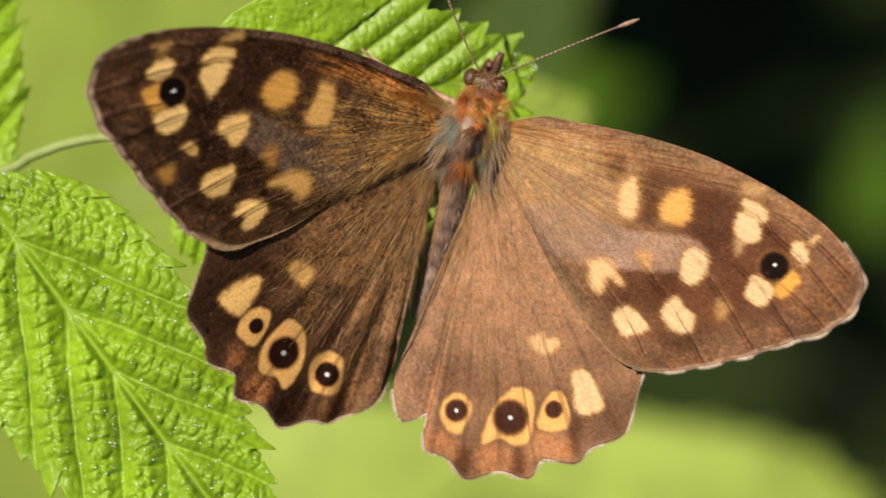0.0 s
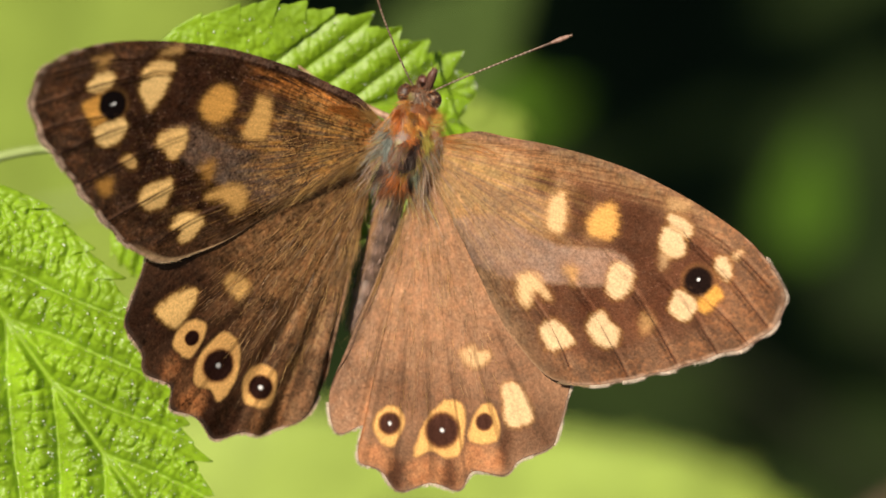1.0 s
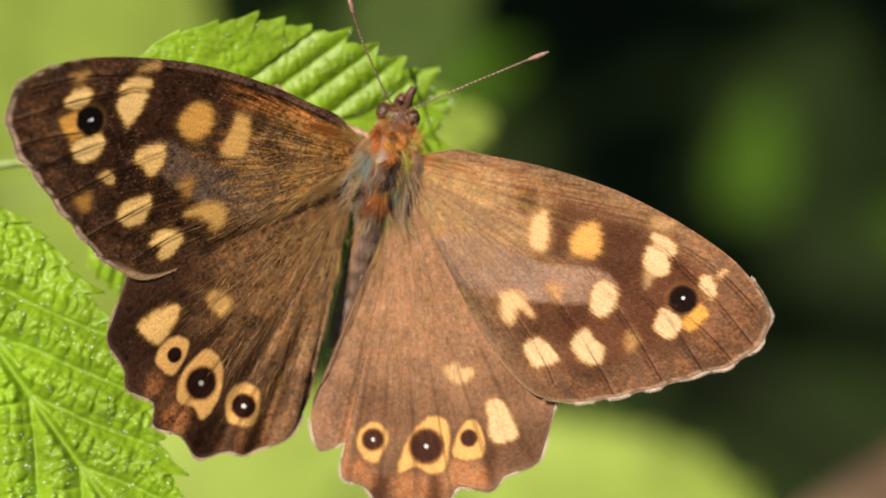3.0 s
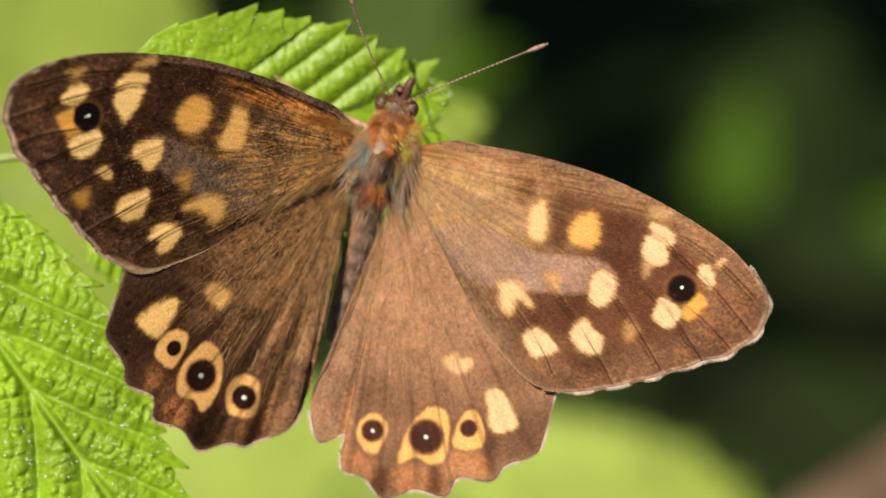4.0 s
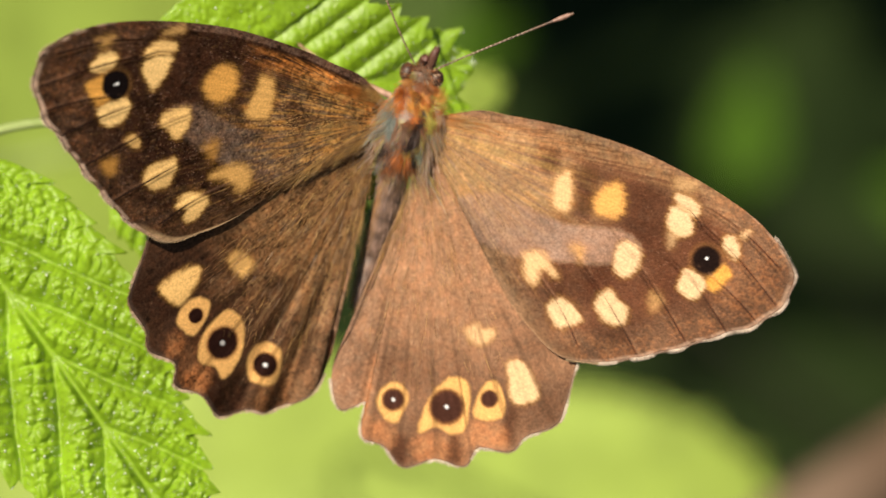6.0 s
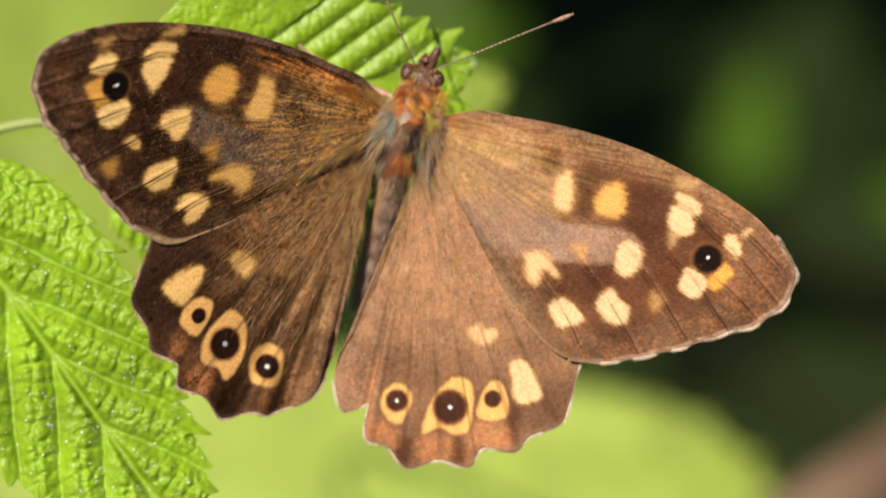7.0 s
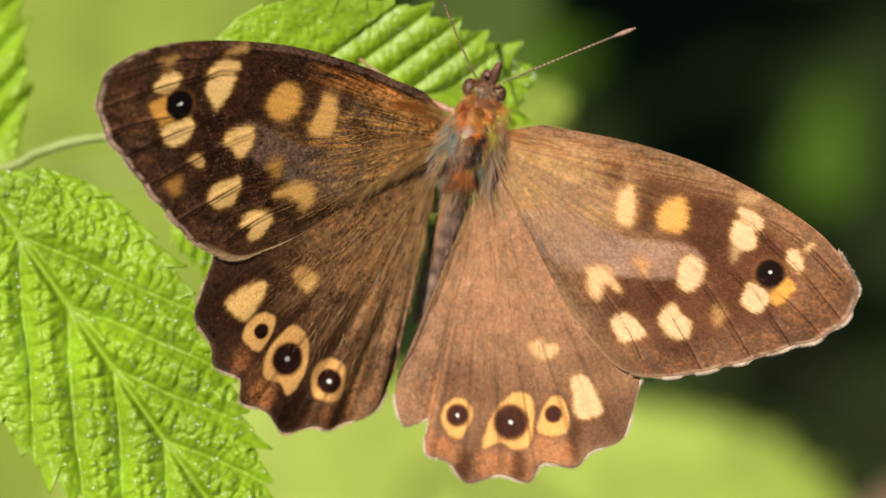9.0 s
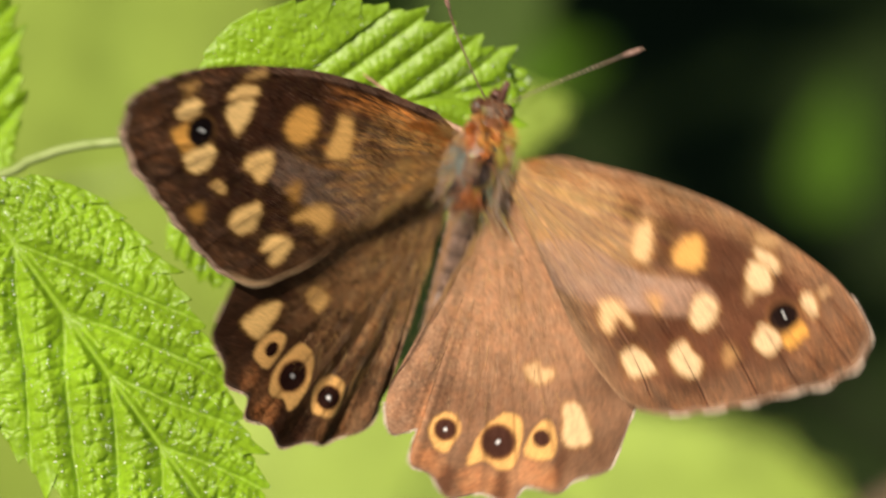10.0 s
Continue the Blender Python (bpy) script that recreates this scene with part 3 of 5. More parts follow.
    ring = disc(x, y, 18.34 if side < 0 else 18.25, -4.1, 1.12, 0.16, 43) * (0.35 + 0.5 * streak)
    col = over(col, AMBER * 0.55, ring * 0.22)
    for k, (soft, strength, tone, *corners) in enumerate((*LEFT_APEX, *LEFT_INNER) if side < 0 else (*RIGHT_APEX, *RIGHT_INNER)):
        halo = blot(x, y, corners, 11 + k, soft * 1.5 + 0.08, 1.0, brush, 0.07) * strength
        col = over(col, AMBER * 0.55, halo * 0.6)
        cover = blot(x, y, corners, 11 + k, soft, 1.0, brush) * strength
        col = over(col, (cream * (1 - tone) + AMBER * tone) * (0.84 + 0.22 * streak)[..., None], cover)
        gloss = gloss * (1 - 0.85 * np.maximum(cover, 0.6 * halo))
    col, gloss = over(col, BLACK, eye), gloss * (1 - 0.93 * eye)
    col = over(col, WHITE, np.maximum(disc(x, y, 18.24, -4.0, 0.09, 0.5, 42), 0.5 * disc(x, y, 18.40, -4.1, 0.08, 0.5, 44) * (side < 0)))
    for line in FORE_LINES:
        dark = thread(x, y, *line, 0.085) * step(0.3, 0.5, value_noise(x * 1.1, y * 1.1, 77) + 0.25) * (1 - eye)
        col, gloss = over(col, DARK * 0.5, dark * (0.9 if side < 0 else 0.35) * (0.35 + 0.65 * step(0.72, 0.84, r))), gloss * (1 - 0.5 * dark)
        pale = thread(x, y, line[0] + 0.09, line[1] + 0.10, line[2] + 0.09, line[3] + 0.10, 0.10) * step(0.45, 0.75, value_noise(x * 2.3, y * 2.3, 78))
        col = over(col, np.array([0.16, 0.085, 0.05]), pale * 0.35)
    edge = step(0.982, 0.996, r) * step(0.38, 0.42, s)
    col = over(col, np.array([0.45, 0.33, 0.25]), edge * 0.1)
    hem = step(0.955, 0.985, r) * step(0.69, 0.74, s)
    col = over(col, np.array([0.50, 0.32, 0.17]), hem * (0.55 + 0.4 * streak) * (1.0 if side < 0 else 0.12))
    pink = step(0.984, 0.993, r) * step(0.3, 0.55, value_noise(s * 120, 0 * r + 2, 24)) * step(0.33, 0.42, s) * (1 - step(0.68, 0.74, s))
    col = over(col, np.array([0.58, 0.40, 0.29]), pink * (0.4 + 0.5 * streak) * (0.8 if side < 0 else 0.3))
    return np.concatenate([col, gloss[..., None]], -1)


def paint_hindwing(x, y, s, r, side):
    streak = value_noise(s * 240, r * 18, 13)
    cloud = value_noise(x * 0.6, y * 0.6, 15)
    inner = step(0.66, 0.80, s)
    outer = step(0.40, 0.78, r + (cloud - 0.5) * 0.12) * (1 - step(0.60, 0.72, s))
    # the right hindwing's sheen lightens its colours here; the left stays dark
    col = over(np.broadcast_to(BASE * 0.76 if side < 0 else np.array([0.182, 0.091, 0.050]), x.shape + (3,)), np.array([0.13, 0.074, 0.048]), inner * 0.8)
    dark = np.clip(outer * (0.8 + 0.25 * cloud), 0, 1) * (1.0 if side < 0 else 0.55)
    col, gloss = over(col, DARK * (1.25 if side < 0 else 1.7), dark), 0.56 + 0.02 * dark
    rim = step(0.76, 0.88, r) * step(0.25, 0.32, s) * (1 - step(0.66, 0.74, s))
    cell = value_noise(s * 19, r * 0.7, 17)
    col = over(col, RUST * 1.6, rim * step(0.36, 0.62, cell) * (0.3 if side < 0 else 0.65))
    col = over(col, DARK, rim * step(0.45, 0.25, cell) * 0.5)
    for k, corners in enumerate(LEFT_DARK if side < 0 else RIGHT_DARK):
        cover = blot(x, y, corners, 131 + k, 0.35, 1.2)
        col, gloss = over(col, DARK * 0.8, cover * 0.8), gloss * (1 - 0.35 * cover)
    for k, corners in enumerate(LEFT_RUST if side < 0 else RIGHT_RUST):
        col = over(col, RUST * 1.8, blot(x, y, corners, 141 + k, 0.35, 1.2) * ((0.8 if k == 0 else 0.45) if side < 0 else 0.5))
    root = 1 - step(0.15, 0.7, r)
    col = over(col, np.array([0.30, 0.17, 0.065]), root * np.clip(streak * 2.0 - 0.9, 0, 1) * (0.6 if side < 0 else 0.3))
    comb = step(0.60, 0.95, value_noise(s * 300, r * 5, 18)) * step(0.2, 0.4, r) * (1 - step(0.8, 0.95, r)) * step(0.45, 0.6, s)
    col = over(col, np.array([0.27, 0.16, 0.08]), comb * (0.35 if side < 0 else 0.15))
    col = over(col, np.array([0.28, 0.19, 0.12]), step(0.85, 0.94, value_noise(x * 13, y * 13, 14)) * (1 - 0.8 * outer) * 0.4)
    strand = value_noise(s * 110, r * 5, 181)
    col = col * (1 + (strand - 0.5) * (1.1 if side < 0 else 0.25) * step(0.45, 0.6, s) * (1 - step(0.85, 1.0, r)))[..., None]
    # same per-side light in the cream as on the forewing
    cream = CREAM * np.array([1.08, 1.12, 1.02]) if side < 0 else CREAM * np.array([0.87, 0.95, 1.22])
    brush = (value_noise(s * 200, r * 12, 232) - 0.5) * 0.16
    warm = value_noise(x * 2.7, y * 2.7, 222)[..., None]
    col = col * (1 + (warm - 0.5) * np.array([0.20, 0.0, -0.15]))
    grain = grains(x, y, s, r, 211)
    col = col * (np.maximum(1.3 * grain - 0.3, 0.12) if side < 0 else 0.28 + 0.74 * grain)[..., None]
    for k, (soft, strength, tone, *corners) in enumerate(LEFT_SPOTS if side < 0 else RIGHT_SPOTS):
        halo = blot(x, y, corners, 51 + k, soft * 1.5 + 0.08, 1.0, brush * 0.8, 0.07) * strength
        col = over(col, AMBER * 0.55, halo * 0.6)
        cover = blot(x, y, corners, 51 + k, soft, 1.0, brush * 0.8) * strength
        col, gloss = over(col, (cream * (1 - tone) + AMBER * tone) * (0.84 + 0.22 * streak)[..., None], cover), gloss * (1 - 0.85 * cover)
    for k, (cx, cy, rr, pr, *corners) in enumerate(LEFT_EYES if side < 0 else RIGHT_EYES):
        halo = blot(x, y, corners, 61 + k, 0.16, 0.8, brush * 0.6, 0.10)
        col = over(col, DARK * 1.5, halo * 0.5)
        cover = blot(x, y, corners, 61 + k, 0.08, 0.55, brush * 0.5)
        col, gloss = over(col, (CREAM * 0.45 + AMBER * 0.55) * (0.84 + 0.22 * streak)[..., None], cover), gloss * (1 - 0.85 * cover)
        col = over(col, RUST * 0.9, disc(x, y, cx, cy, rr * 1.10, 0.18, 85 + k))
        # right discs painted browner and softer, as sheen would leave them
        eye = disc(x, y, cx, cy, rr, 0.13 if side < 0 else 0.2, 81 + k) * (1.0 if side < 0 else 0.94)
        col, gloss = over(col, np.array([0.016, 0.0065, 0.005]) * (1.0 if side < 0 else 2.4) * (0.7 + 0.6 * streak)[..., None], eye), gloss * (1 - 0.85 * eye)
        if pr:
            col = over(col, WHITE * 0.85, disc(x, y, cx, cy, pr * (0.95 if side < 0 else 0.75), 0.6, 91 + k))
    lines = vein_lines(s, r, HIND_VEINS, 0.005) * step(0.45, 0.65, r)
    col = over(col, DARK * 0.7, lines * 0.4)
    edge = step(0.982, 0.997, r) * step(0.2, 0.26, s) * (1 - step(0.74, 0.78, s))
    col = over(col, np.array([0.5, 0.40, 0.32]), edge * 0.05)
    return np.concatenate([col, gloss[..., None]], -1)


def wing(name, label, side, kind, parent):
    """One wing with its scales, veins and fringe. side: 1 right, painted paler as if in sheen; -1 left, painted darker.
    """
    fore = kind == "fore"
    ns, nr, under = (700, 350, 24) if fore else (600, 320, 24)
    if fore:
        line, a, b = FORE_EDGE, np.array((0.0, 0.1)), np.array((0.0, -2.1))
    else:
        line = HIND_EDGE + (LOBE_TORN if side > 0 else LOBE_WHOLE) + HIND_INNER
        a, b = np.array((0.2, 1.3)), np.array((-0.6, -1.6))
    edge = smooth_line(line, ns)
    s = np.linspace(0, 1, ns)[:, None]
    r = np.concatenate([np.linspace(0, 1, nr), np.linspace(1, 0, under)])[None]
    root = a * (1 - s) + b * s
    scallop = 0.0
    if fore:
        out = step(0.40, 0.44, s) * (1 - step(0.66, 0.70, s))
        scallop = 0.003 * out * np.sin(s * 2 * np.pi / 0.04)
    reach = 1 + scallop
    xy = root[:, None] + (edge - root)[:, None] * (r * reach)[..., None]
    x, y, s2, r2 = xy[..., 0], xy[..., 1], s + 0 * r, r + 0 * s
    z = np.zeros(x.shape)
    if fore:  # ridges along the veins
        for line in FORE_LINES:
            z += (0.045 if side < 0 else 0.02) * thread(x, y, *line, 0.34) * step(0.45, 0.7, r2)
    else:
        z += 0.014 * np.cos(2 * np.pi * (s2 - HIND_VEINS[0]) / (HIND_VEINS[-1] - HIND_VEINS[0]) * (len(HIND_VEINS) - 1)) * step(0.3, 0.7, r2) * step(0.36, 0.44, s2) * (1 - step(0.72, 0.78, s2))
    z += (value_noise(x * 0.35, y * 0.35, 21) - 0.5) * 0.34 * r2
    if fore:
        z -= (0.42 if side < 0 else 0.2) * step(0.66, 0.80, s2) * step(0.25, 0.8, r2)  # hind margin bent down on the wing below
        z += 0.03 * step(0.78, 0.97, r2) * (1 - step(0.30, 0.40, s2))  # stout leading edge
    else:
        fold = step(0.56, 0.68, s2) * step(0.25, 0.8, r2)
        z += fold * (0.26 if side < 0 else 0.08) * np.sin((s2 - 0.56) * 2 * np.pi / 0.075)
        z -= 2.4 * step(0.78, 1.0, s2) * r2 * (1.0 if side < 0 else 0.0)
    z[:, nr:] -= 0.10
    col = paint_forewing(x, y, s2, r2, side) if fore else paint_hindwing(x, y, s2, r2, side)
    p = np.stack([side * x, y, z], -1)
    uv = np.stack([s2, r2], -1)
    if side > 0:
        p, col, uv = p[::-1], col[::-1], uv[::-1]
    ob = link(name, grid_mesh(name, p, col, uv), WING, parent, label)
    flat = np.stack([x[:, :nr].ravel(), y[:, :nr].ravel(), z[:, :nr].ravel()], 1)
    for ax, ay, bx, by in FORE_LINES if fore else ():
        t = np.linspace(0.42, 0.97, 14)
        bow = 0.25 * np.sin(t * np.pi) / math.hypot(bx - ax, by - ay)
        run = np.stack([ax + t * (bx - ax) - bow * (by - ay), ay + t * (by - ay) + bow * (bx - ax)], 1)
        high = [flat[((flat[:, :2] - q) ** 2).sum(1).argmin(), 2] for q in run]
        line = np.stack([side * run[:, 0], run[:, 1], high], 1)
        link("vein", tube("vein", line, (0.002, 0.014, 0.016), 6, None, 24), WING_VEIN, ob)
    # fringe of pale and dark hair scales along the margin
    rng = np.random.default_rng(7 if fore else 8)
    n = 5600 if fore else 4800
    lo, hi = (0.405, 0.84 if side < 0 else 0.735) if fore else (0.24, 0.76)
    at = rng.uniform(lo, hi, n)
    k = at * (ns - 1)
    row = np.stack([np.interp(k, np.arange(ns), (root + (edge - root) * reach)[:, i]) for i in range(2)], 1)
    way = np.stack([np.interp(k, np.arange(ns), np.gradient(edge[:, 1])), -np.interp(k, np.arange(ns), np.gradient(edge[:, 0]))], 1)
    way = -way / np.linalg.norm(way, axis=1)[:, None]
    zs = np.interp(k, np.arange(ns), z[:, nr - 1])
    roots = np.stack([side * row[:, 0], row[:, 1], zs], 1)
    ways = np.stack([side * way[:, 0], way[:, 1], rng.normal(0, 0.10, n)], 1) + rng.normal(0, 0.32, (n, 3))
    light = np.sin(at * 2 * np.pi / (0.04 if fore else 0.06)) + 3.4 * (value_noise(at * 70, 0 * at, 61) - 0.5) + rng.normal(0, 0.5, n) > -0.1
    tone = np.where(light[:, None], np.array([0.66, 0.53, 0.42]), np.array([0.30, 0.19, 0.13])) * rng.uniform(0.6, 1.15, (n, 1))
    size = np.where(light, 0.22, 0.13) * rng.uniform(0.45, 1.35, n)
    under_hem = fore & (at > 0.70)
    tone = np.where(under_hem[:, None], np.array([0.40, 0.26, 0.14]) * rng.uniform(0.5, 1.2, (n, 1)), tone * (np.array([0.92, 0.80, 0.76]) if side < 0 else 1.0))
    size = np.where(under_hem, size * 0.7 * (1 - step(0.74, 0.84, at)), size)
    link("fringe", hairs("fringe", roots, ways, size, 0.015, tone, 0.12, rng), HAIR, ob, "pale chequered fringe of hair scales")
    # long hair over the wing root, thick beside the body and along the fold
    n = 2000 if fore else 2400
    pick = rng.uniform(0, 1, n)
    if fore:
        hs = np.where(pick < 0.24, rng.uniform(0.03, 0.28, n), rng.uniform(0.50, 0.97, n))
        hs = np.where(pick > 0.45, rng.uniform(0.74, 0.985, n), hs)
        hr = np.where(pick > 0.45, rng.uniform(0.05, 0.70, n) ** 1.6, rng.uniform(0.03, np.where(hs > 0.6, 0.38, 0.30)))
    else:
        hs = rng.uniform(0.42, 0.95, n)
        hr = rng.uniform(0.03, 0.78, n) ** 1.2
    i, j = (hs * (ns - 1)).astype(int), (hr * (nr - 1)).astype(int)
    q = np.stack([side * x, y, z], -1)
    roots = q[i, j] + np.array([0, 0, 0.02])
    ways = q[i, np.minimum(j + 40, nr - 1)] - q[i, j]
    ways /= np.linalg.norm(ways, axis=1)[:, None] + 1e-6
    tuft = value_noise(roots[:, 0] * 1.5 + 40, roots[:, 1] * 1.5 + 60, 161)
    ways += rng.normal(0, 0.10, (n, 3)) * np.array([1, 1, 0.3]) + np.array([0, -0.14, 0.04]) + (tuft - 0.5)[:, None] * np.array([0.5, 0.2, 0.0])
    tone = np.where((hs < 0.3)[:, None], np.array([0.48, 0.17, 0.028]), np.array([0.32, 0.165, 0.055]))
    tone = np.where((tuft > 0.60)[:, None], np.array([0.50, 0.28, 0.085]), tone)
    tone = np.where(((tuft < 0.40) & (hs > 0.5))[:, None], np.array([0.30, 0.165, 0.060]), tone)
    tone = np.where((pick > 0.92)[:, None], np.array([0.10, 0.05, 0.025]) if side < 0 else np.array([0.22, 0.12, 0.06]), tone) * rng.uniform(0.5, 1.15, (n, 1))
    few = rng.uniform(0, 1, n) < np.where(side < 0, 1.0, np.where((hs > 0.7) & fore, 0.08, 0.4))
    roots, ways, tone, n = roots[few], ways[few], tone[few], int(few.sum())
    link("wing_hair", hairs("wing_hair", roots, ways, rng.uniform(0.6, 2.2, n), 0.008, tone, 0.22, rng), HAIR, ob, "silky brown and gold root hair")
    return ob


def thorax_paint(p):
    n1 = value_noise(p[..., 0] * 1.7 + 9, p[..., 1] * 1.7, 101)
    col = np.broadcast_to(np.array([0.16, 0.10, 0.065]), p.shape)
    front = step(0.1, 1.6, p[..., 1] + n1)
    col = over(col, np.array([0.15, 0.050, 0.016]), front * 0.9)
    col = over(col, np.array([0.11, 0.13, 0.12]), step(0.62, 0.8, value_noise(p[..., 0] * 2 + 3, p[..., 1] * 1.3, 103)) * 0.8)
    return over(col, np.array([0.22, 0.2, 0.05]), step(0.66, 0.85, value_noise(p[..., 0] * 2, p[..., 1] * 2, 104)) * 0.7)


def butterfly():
    base = new("butterfly")
    base.matrix_basis = VIEW @ pose(1.73 * MM, 7.0 * MM, 0, 0, 0, -15.1)
    tagged(base, "brown butterfly with cream spots and ringed eyespots basking on leaf", "butterfly")
    wings = {}
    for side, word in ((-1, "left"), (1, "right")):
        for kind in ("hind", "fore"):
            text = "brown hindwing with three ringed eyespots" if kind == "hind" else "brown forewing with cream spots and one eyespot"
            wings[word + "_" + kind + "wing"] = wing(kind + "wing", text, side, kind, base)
    rng = np.random.default_rng(5)
    thorax = link("thorax", ball("thorax", (1.75, 3.1, 1.7), (0, 0, 0.1), None, 40, 48, thorax_paint), HAIR, base, "furry thorax with rust, grey and olive hair")
    n = 13000
    a, b = np.arccos(rng.uniform(-0.97, 0.97, n)), rng.uniform(0.1, np.pi - 0.1, n)
    p = np.stack([np.sin(a) * np.cos(b) * 1.75, np.cos(a) * 3.1, np.sin(a) * np.sin(b) * 1.7], 1)
    clump = np.stack([value_noise(p[:, 0] * 2.2 + 40 + k, p[:, 1] * 1.6 + 40, 140 + k) - 0.5 for k in range(3)], 1)
    ways = p / np.array([1.75, 3.1, 1.7]) ** 2 * 0.55 + np.array([0, -1.0, 0.0]) + clump * 2.7 + rng.normal(0, 0.16, (n, 3))
    u, v = p[:, 0] + 0.20 * rng.normal(size=n), p[:, 1] + 0.25 * rng.normal(size=n)
    patch = value_noise(p[:, 0] * 2.6 + 5, p[:, 1] * 1.7 + 5, 111)
    gap = value_noise(p[:, 0] * 2.0 + 30, p[:, 1] * 1.1 + 9, 112)
    rust, amber, dun = np.array([0.52, 0.150, 0.022]), np.array([0.62, 0.28, 0.055]), np.array([0.25, 0.135, 0.085])
    slate, moss, pitch, blush = np.array([0.23, 0.25, 0.215]), np.array([0.46, 0.38, 0.07]), np.array([0.045, 0.022, 0.014]), np.array([0.62, 0.42, 0.30])
    tone = np.where((v > 0.1)[:, None], rust, dun)
    tone = np.where(((np.abs(u) < 0.9) & (v < 0.6) & (patch < 0.5))[:, None], np.array([0.27, 0.10, 0.035]), tone)
    tone = np.where(((v > 0.9) & (patch > 0.55))[:, None], amber, tone)
    tone = np.where(((u < -0.7) & (v > 1.7) & (patch > 0.35))[:, None], blush, tone)
    tone = np.where(((u < -0.95 + 0.9 * (patch - 0.5)) & (v < 0.9) & (gap > 0.42))[:, None], slate, tone)
    tone = np.where(((u > 0.6) & (v < 0.4) & (patch > 0.42))[:, None], slate * np.array([0.9, 0.9, 0.75]), tone)
    tone = np.where(((u > 0.55) & (np.abs(v - 0.9) < 0.9) & (patch > 0.3))[:, None], moss, tone)
    tone = np.where(((np.abs(u - 0.55) < 0.4) & (np.abs(v + 0.9) < 0.5))[:, None], moss * 0.8, tone)
    # near-black hairs around the pit: its shade put into the fur colour
    tone = np.where(((np.abs(np.abs(u - 0.1) - 0.75) < 0.2) & (np.abs(v + 2.0) < 0.5))[:, None], pitch, tone)
    tone = np.where(((np.abs(u - 0.1) < 0.5) & (np.abs(v + 2.0) < 0.55))[:, None], rust * 0.9, tone)
    # hairs in the gaps between clumps coloured dark, as shade there
    tone = np.where(((gap < 0.30) & (v < 1.6))[:, None], pitch, tone) * rng.uniform(0.5, 1.35, (n, 1))
    link("fur", hairs("fur", p + np.array([0, 0, 0.1]), ways, rng.uniform(0.3, 0.95, n), 0.011, tone, 0.2, rng), HAIR, thorax)
    # long wisps over the wing roots and the waist
    n = 1150
    u, v = rng.normal(0, 1.0, n), rng.uniform(-3.0, 1.6, n)
    u = np.where(v < -1.6, u * 1.1, np.sign(u) * (1.2 + 0.35 * np.abs(u)))
    roots = np.stack([u, v, 0.35 + 1.2 * np.sqrt(np.clip(1 - (u / 2.2) ** 2, 0, 1)) * np.clip(1 - (v / 3.2) ** 2, 0.05, 1)], 1)
    bend = value_noise(u * 2.0 + 20, v * 1.6 + 20, 151) - 0.5
    ways = np.stack([0.42 * u + 1.3 * bend + 0.10 * rng.normal(size=n), -1.0 + 0.15 * rng.normal(size=n), -0.22 + 0.12 * rng.normal(size=n)], 1)
    kind = 0.6 * value_noise(u * 1.8 + 50, v * 1.2 + 50, 152) + 0.4 * rng.uniform(0, 1, n) + np.where(u > 0, 0.10, -0.06)
    tone = np.where((kind < 0.36)[:, None], np.array([0.24, 0.23, 0.19]), np.array([0.38, 0.19, 0.075]))
    tone = np.where((kind > 0.62)[:, None], np.array([0.44, 0.32, 0.25]), tone)
    tone = np.where((np.abs(kind - 0.47) < 0.035)[:, None], np.array([0.42, 0.34, 0.07]), tone) * rng.uniform(0.55, 1.25, (n, 1))
    link("long_hair", hairs("long_hair", roots, ways, rng.uniform(0.6, 1.7, n) + np.where((v < -1.0) & (u > -0.4), rng.uniform(0, 1.6, n), 0.0), 0.010, tone, 0.15, rng), HAIR, thorax, "long pale grey and tan hair")
    # tapering ringed abdomen
    y = np.linspace(0, 1, 70)
    rad = 0.88 * np.sqrt(np.clip(1 - (2 * y - 0.75) ** 4 / 2.5, 0, 1)) * (1 - 0.35 * y) * (1 + 0.05 * np.abs(np.sin(y * np.pi * 8)))
    rad[-6:] *= np.linspace(1, 0.1, 6)
    ang = np.linspace(0, 2 * np.pi, 28, endpoint=False)
    pts = np.stack([rad[:, None] * np.cos(ang) - 0.2 * y[:, None] ** 2, -2.2 - 9.9 * y[:, None] + 0 * ang, rad[:, None] * np.sin(ang) - 1.0 - 2.6 * np.minimum(1, 1.6 * y[:, None])], -1)
    ring = np.abs(np.sin(y * np.pi * 8))[:, None]
    col = np.array([0.17, 0.104, 0.074]) * (0.55 + 0.6 * ring[..., None]) * (0.7 + 0.6 * value_noise(pts[..., 0] * 5, pts[..., 1] * 5, 121))[..., None]
    col = over(col, np.array([0.34, 0.17, 0.06]), step(0.2, 0.9, -np.cos(ang))[None] * 0.6 + 0 * ring)
    abdomen = link("abdomen", grid_mesh("abdomen", pts[:, ::-1], col[:, ::-1], None, True), HAIR, base, "grey-brown ringed abdomen")
    n = 1100
    i, j = rng.integers(2, 66, n), rng.integers(0, 28, n)
    roots = pts[i, j]
    ways = np.stack([np.cos(ang[j]) * 0.5, -np.ones(n), np.sin(ang[j]) * 0.5], 1) + rng.normal(0, 0.15, (n, 3))
    tone = np.array([0.30, 0.19, 0.15]) * rng.uniform(0.3, 1.6, (n, 1))
    link("fur", hairs("fur", roots, ways, rng.uniform(0.25, 0.6, n), 0.018, tone, 0.1, rng), HAIR, abdomen)
    # head
    head = link("head", ball("head", (0.95, 0.85, 0.85), (0, 3.05, 0.1), None, 24, 32, thorax_paint), HAIR, base, "rust-brown furry head")
    n = 500
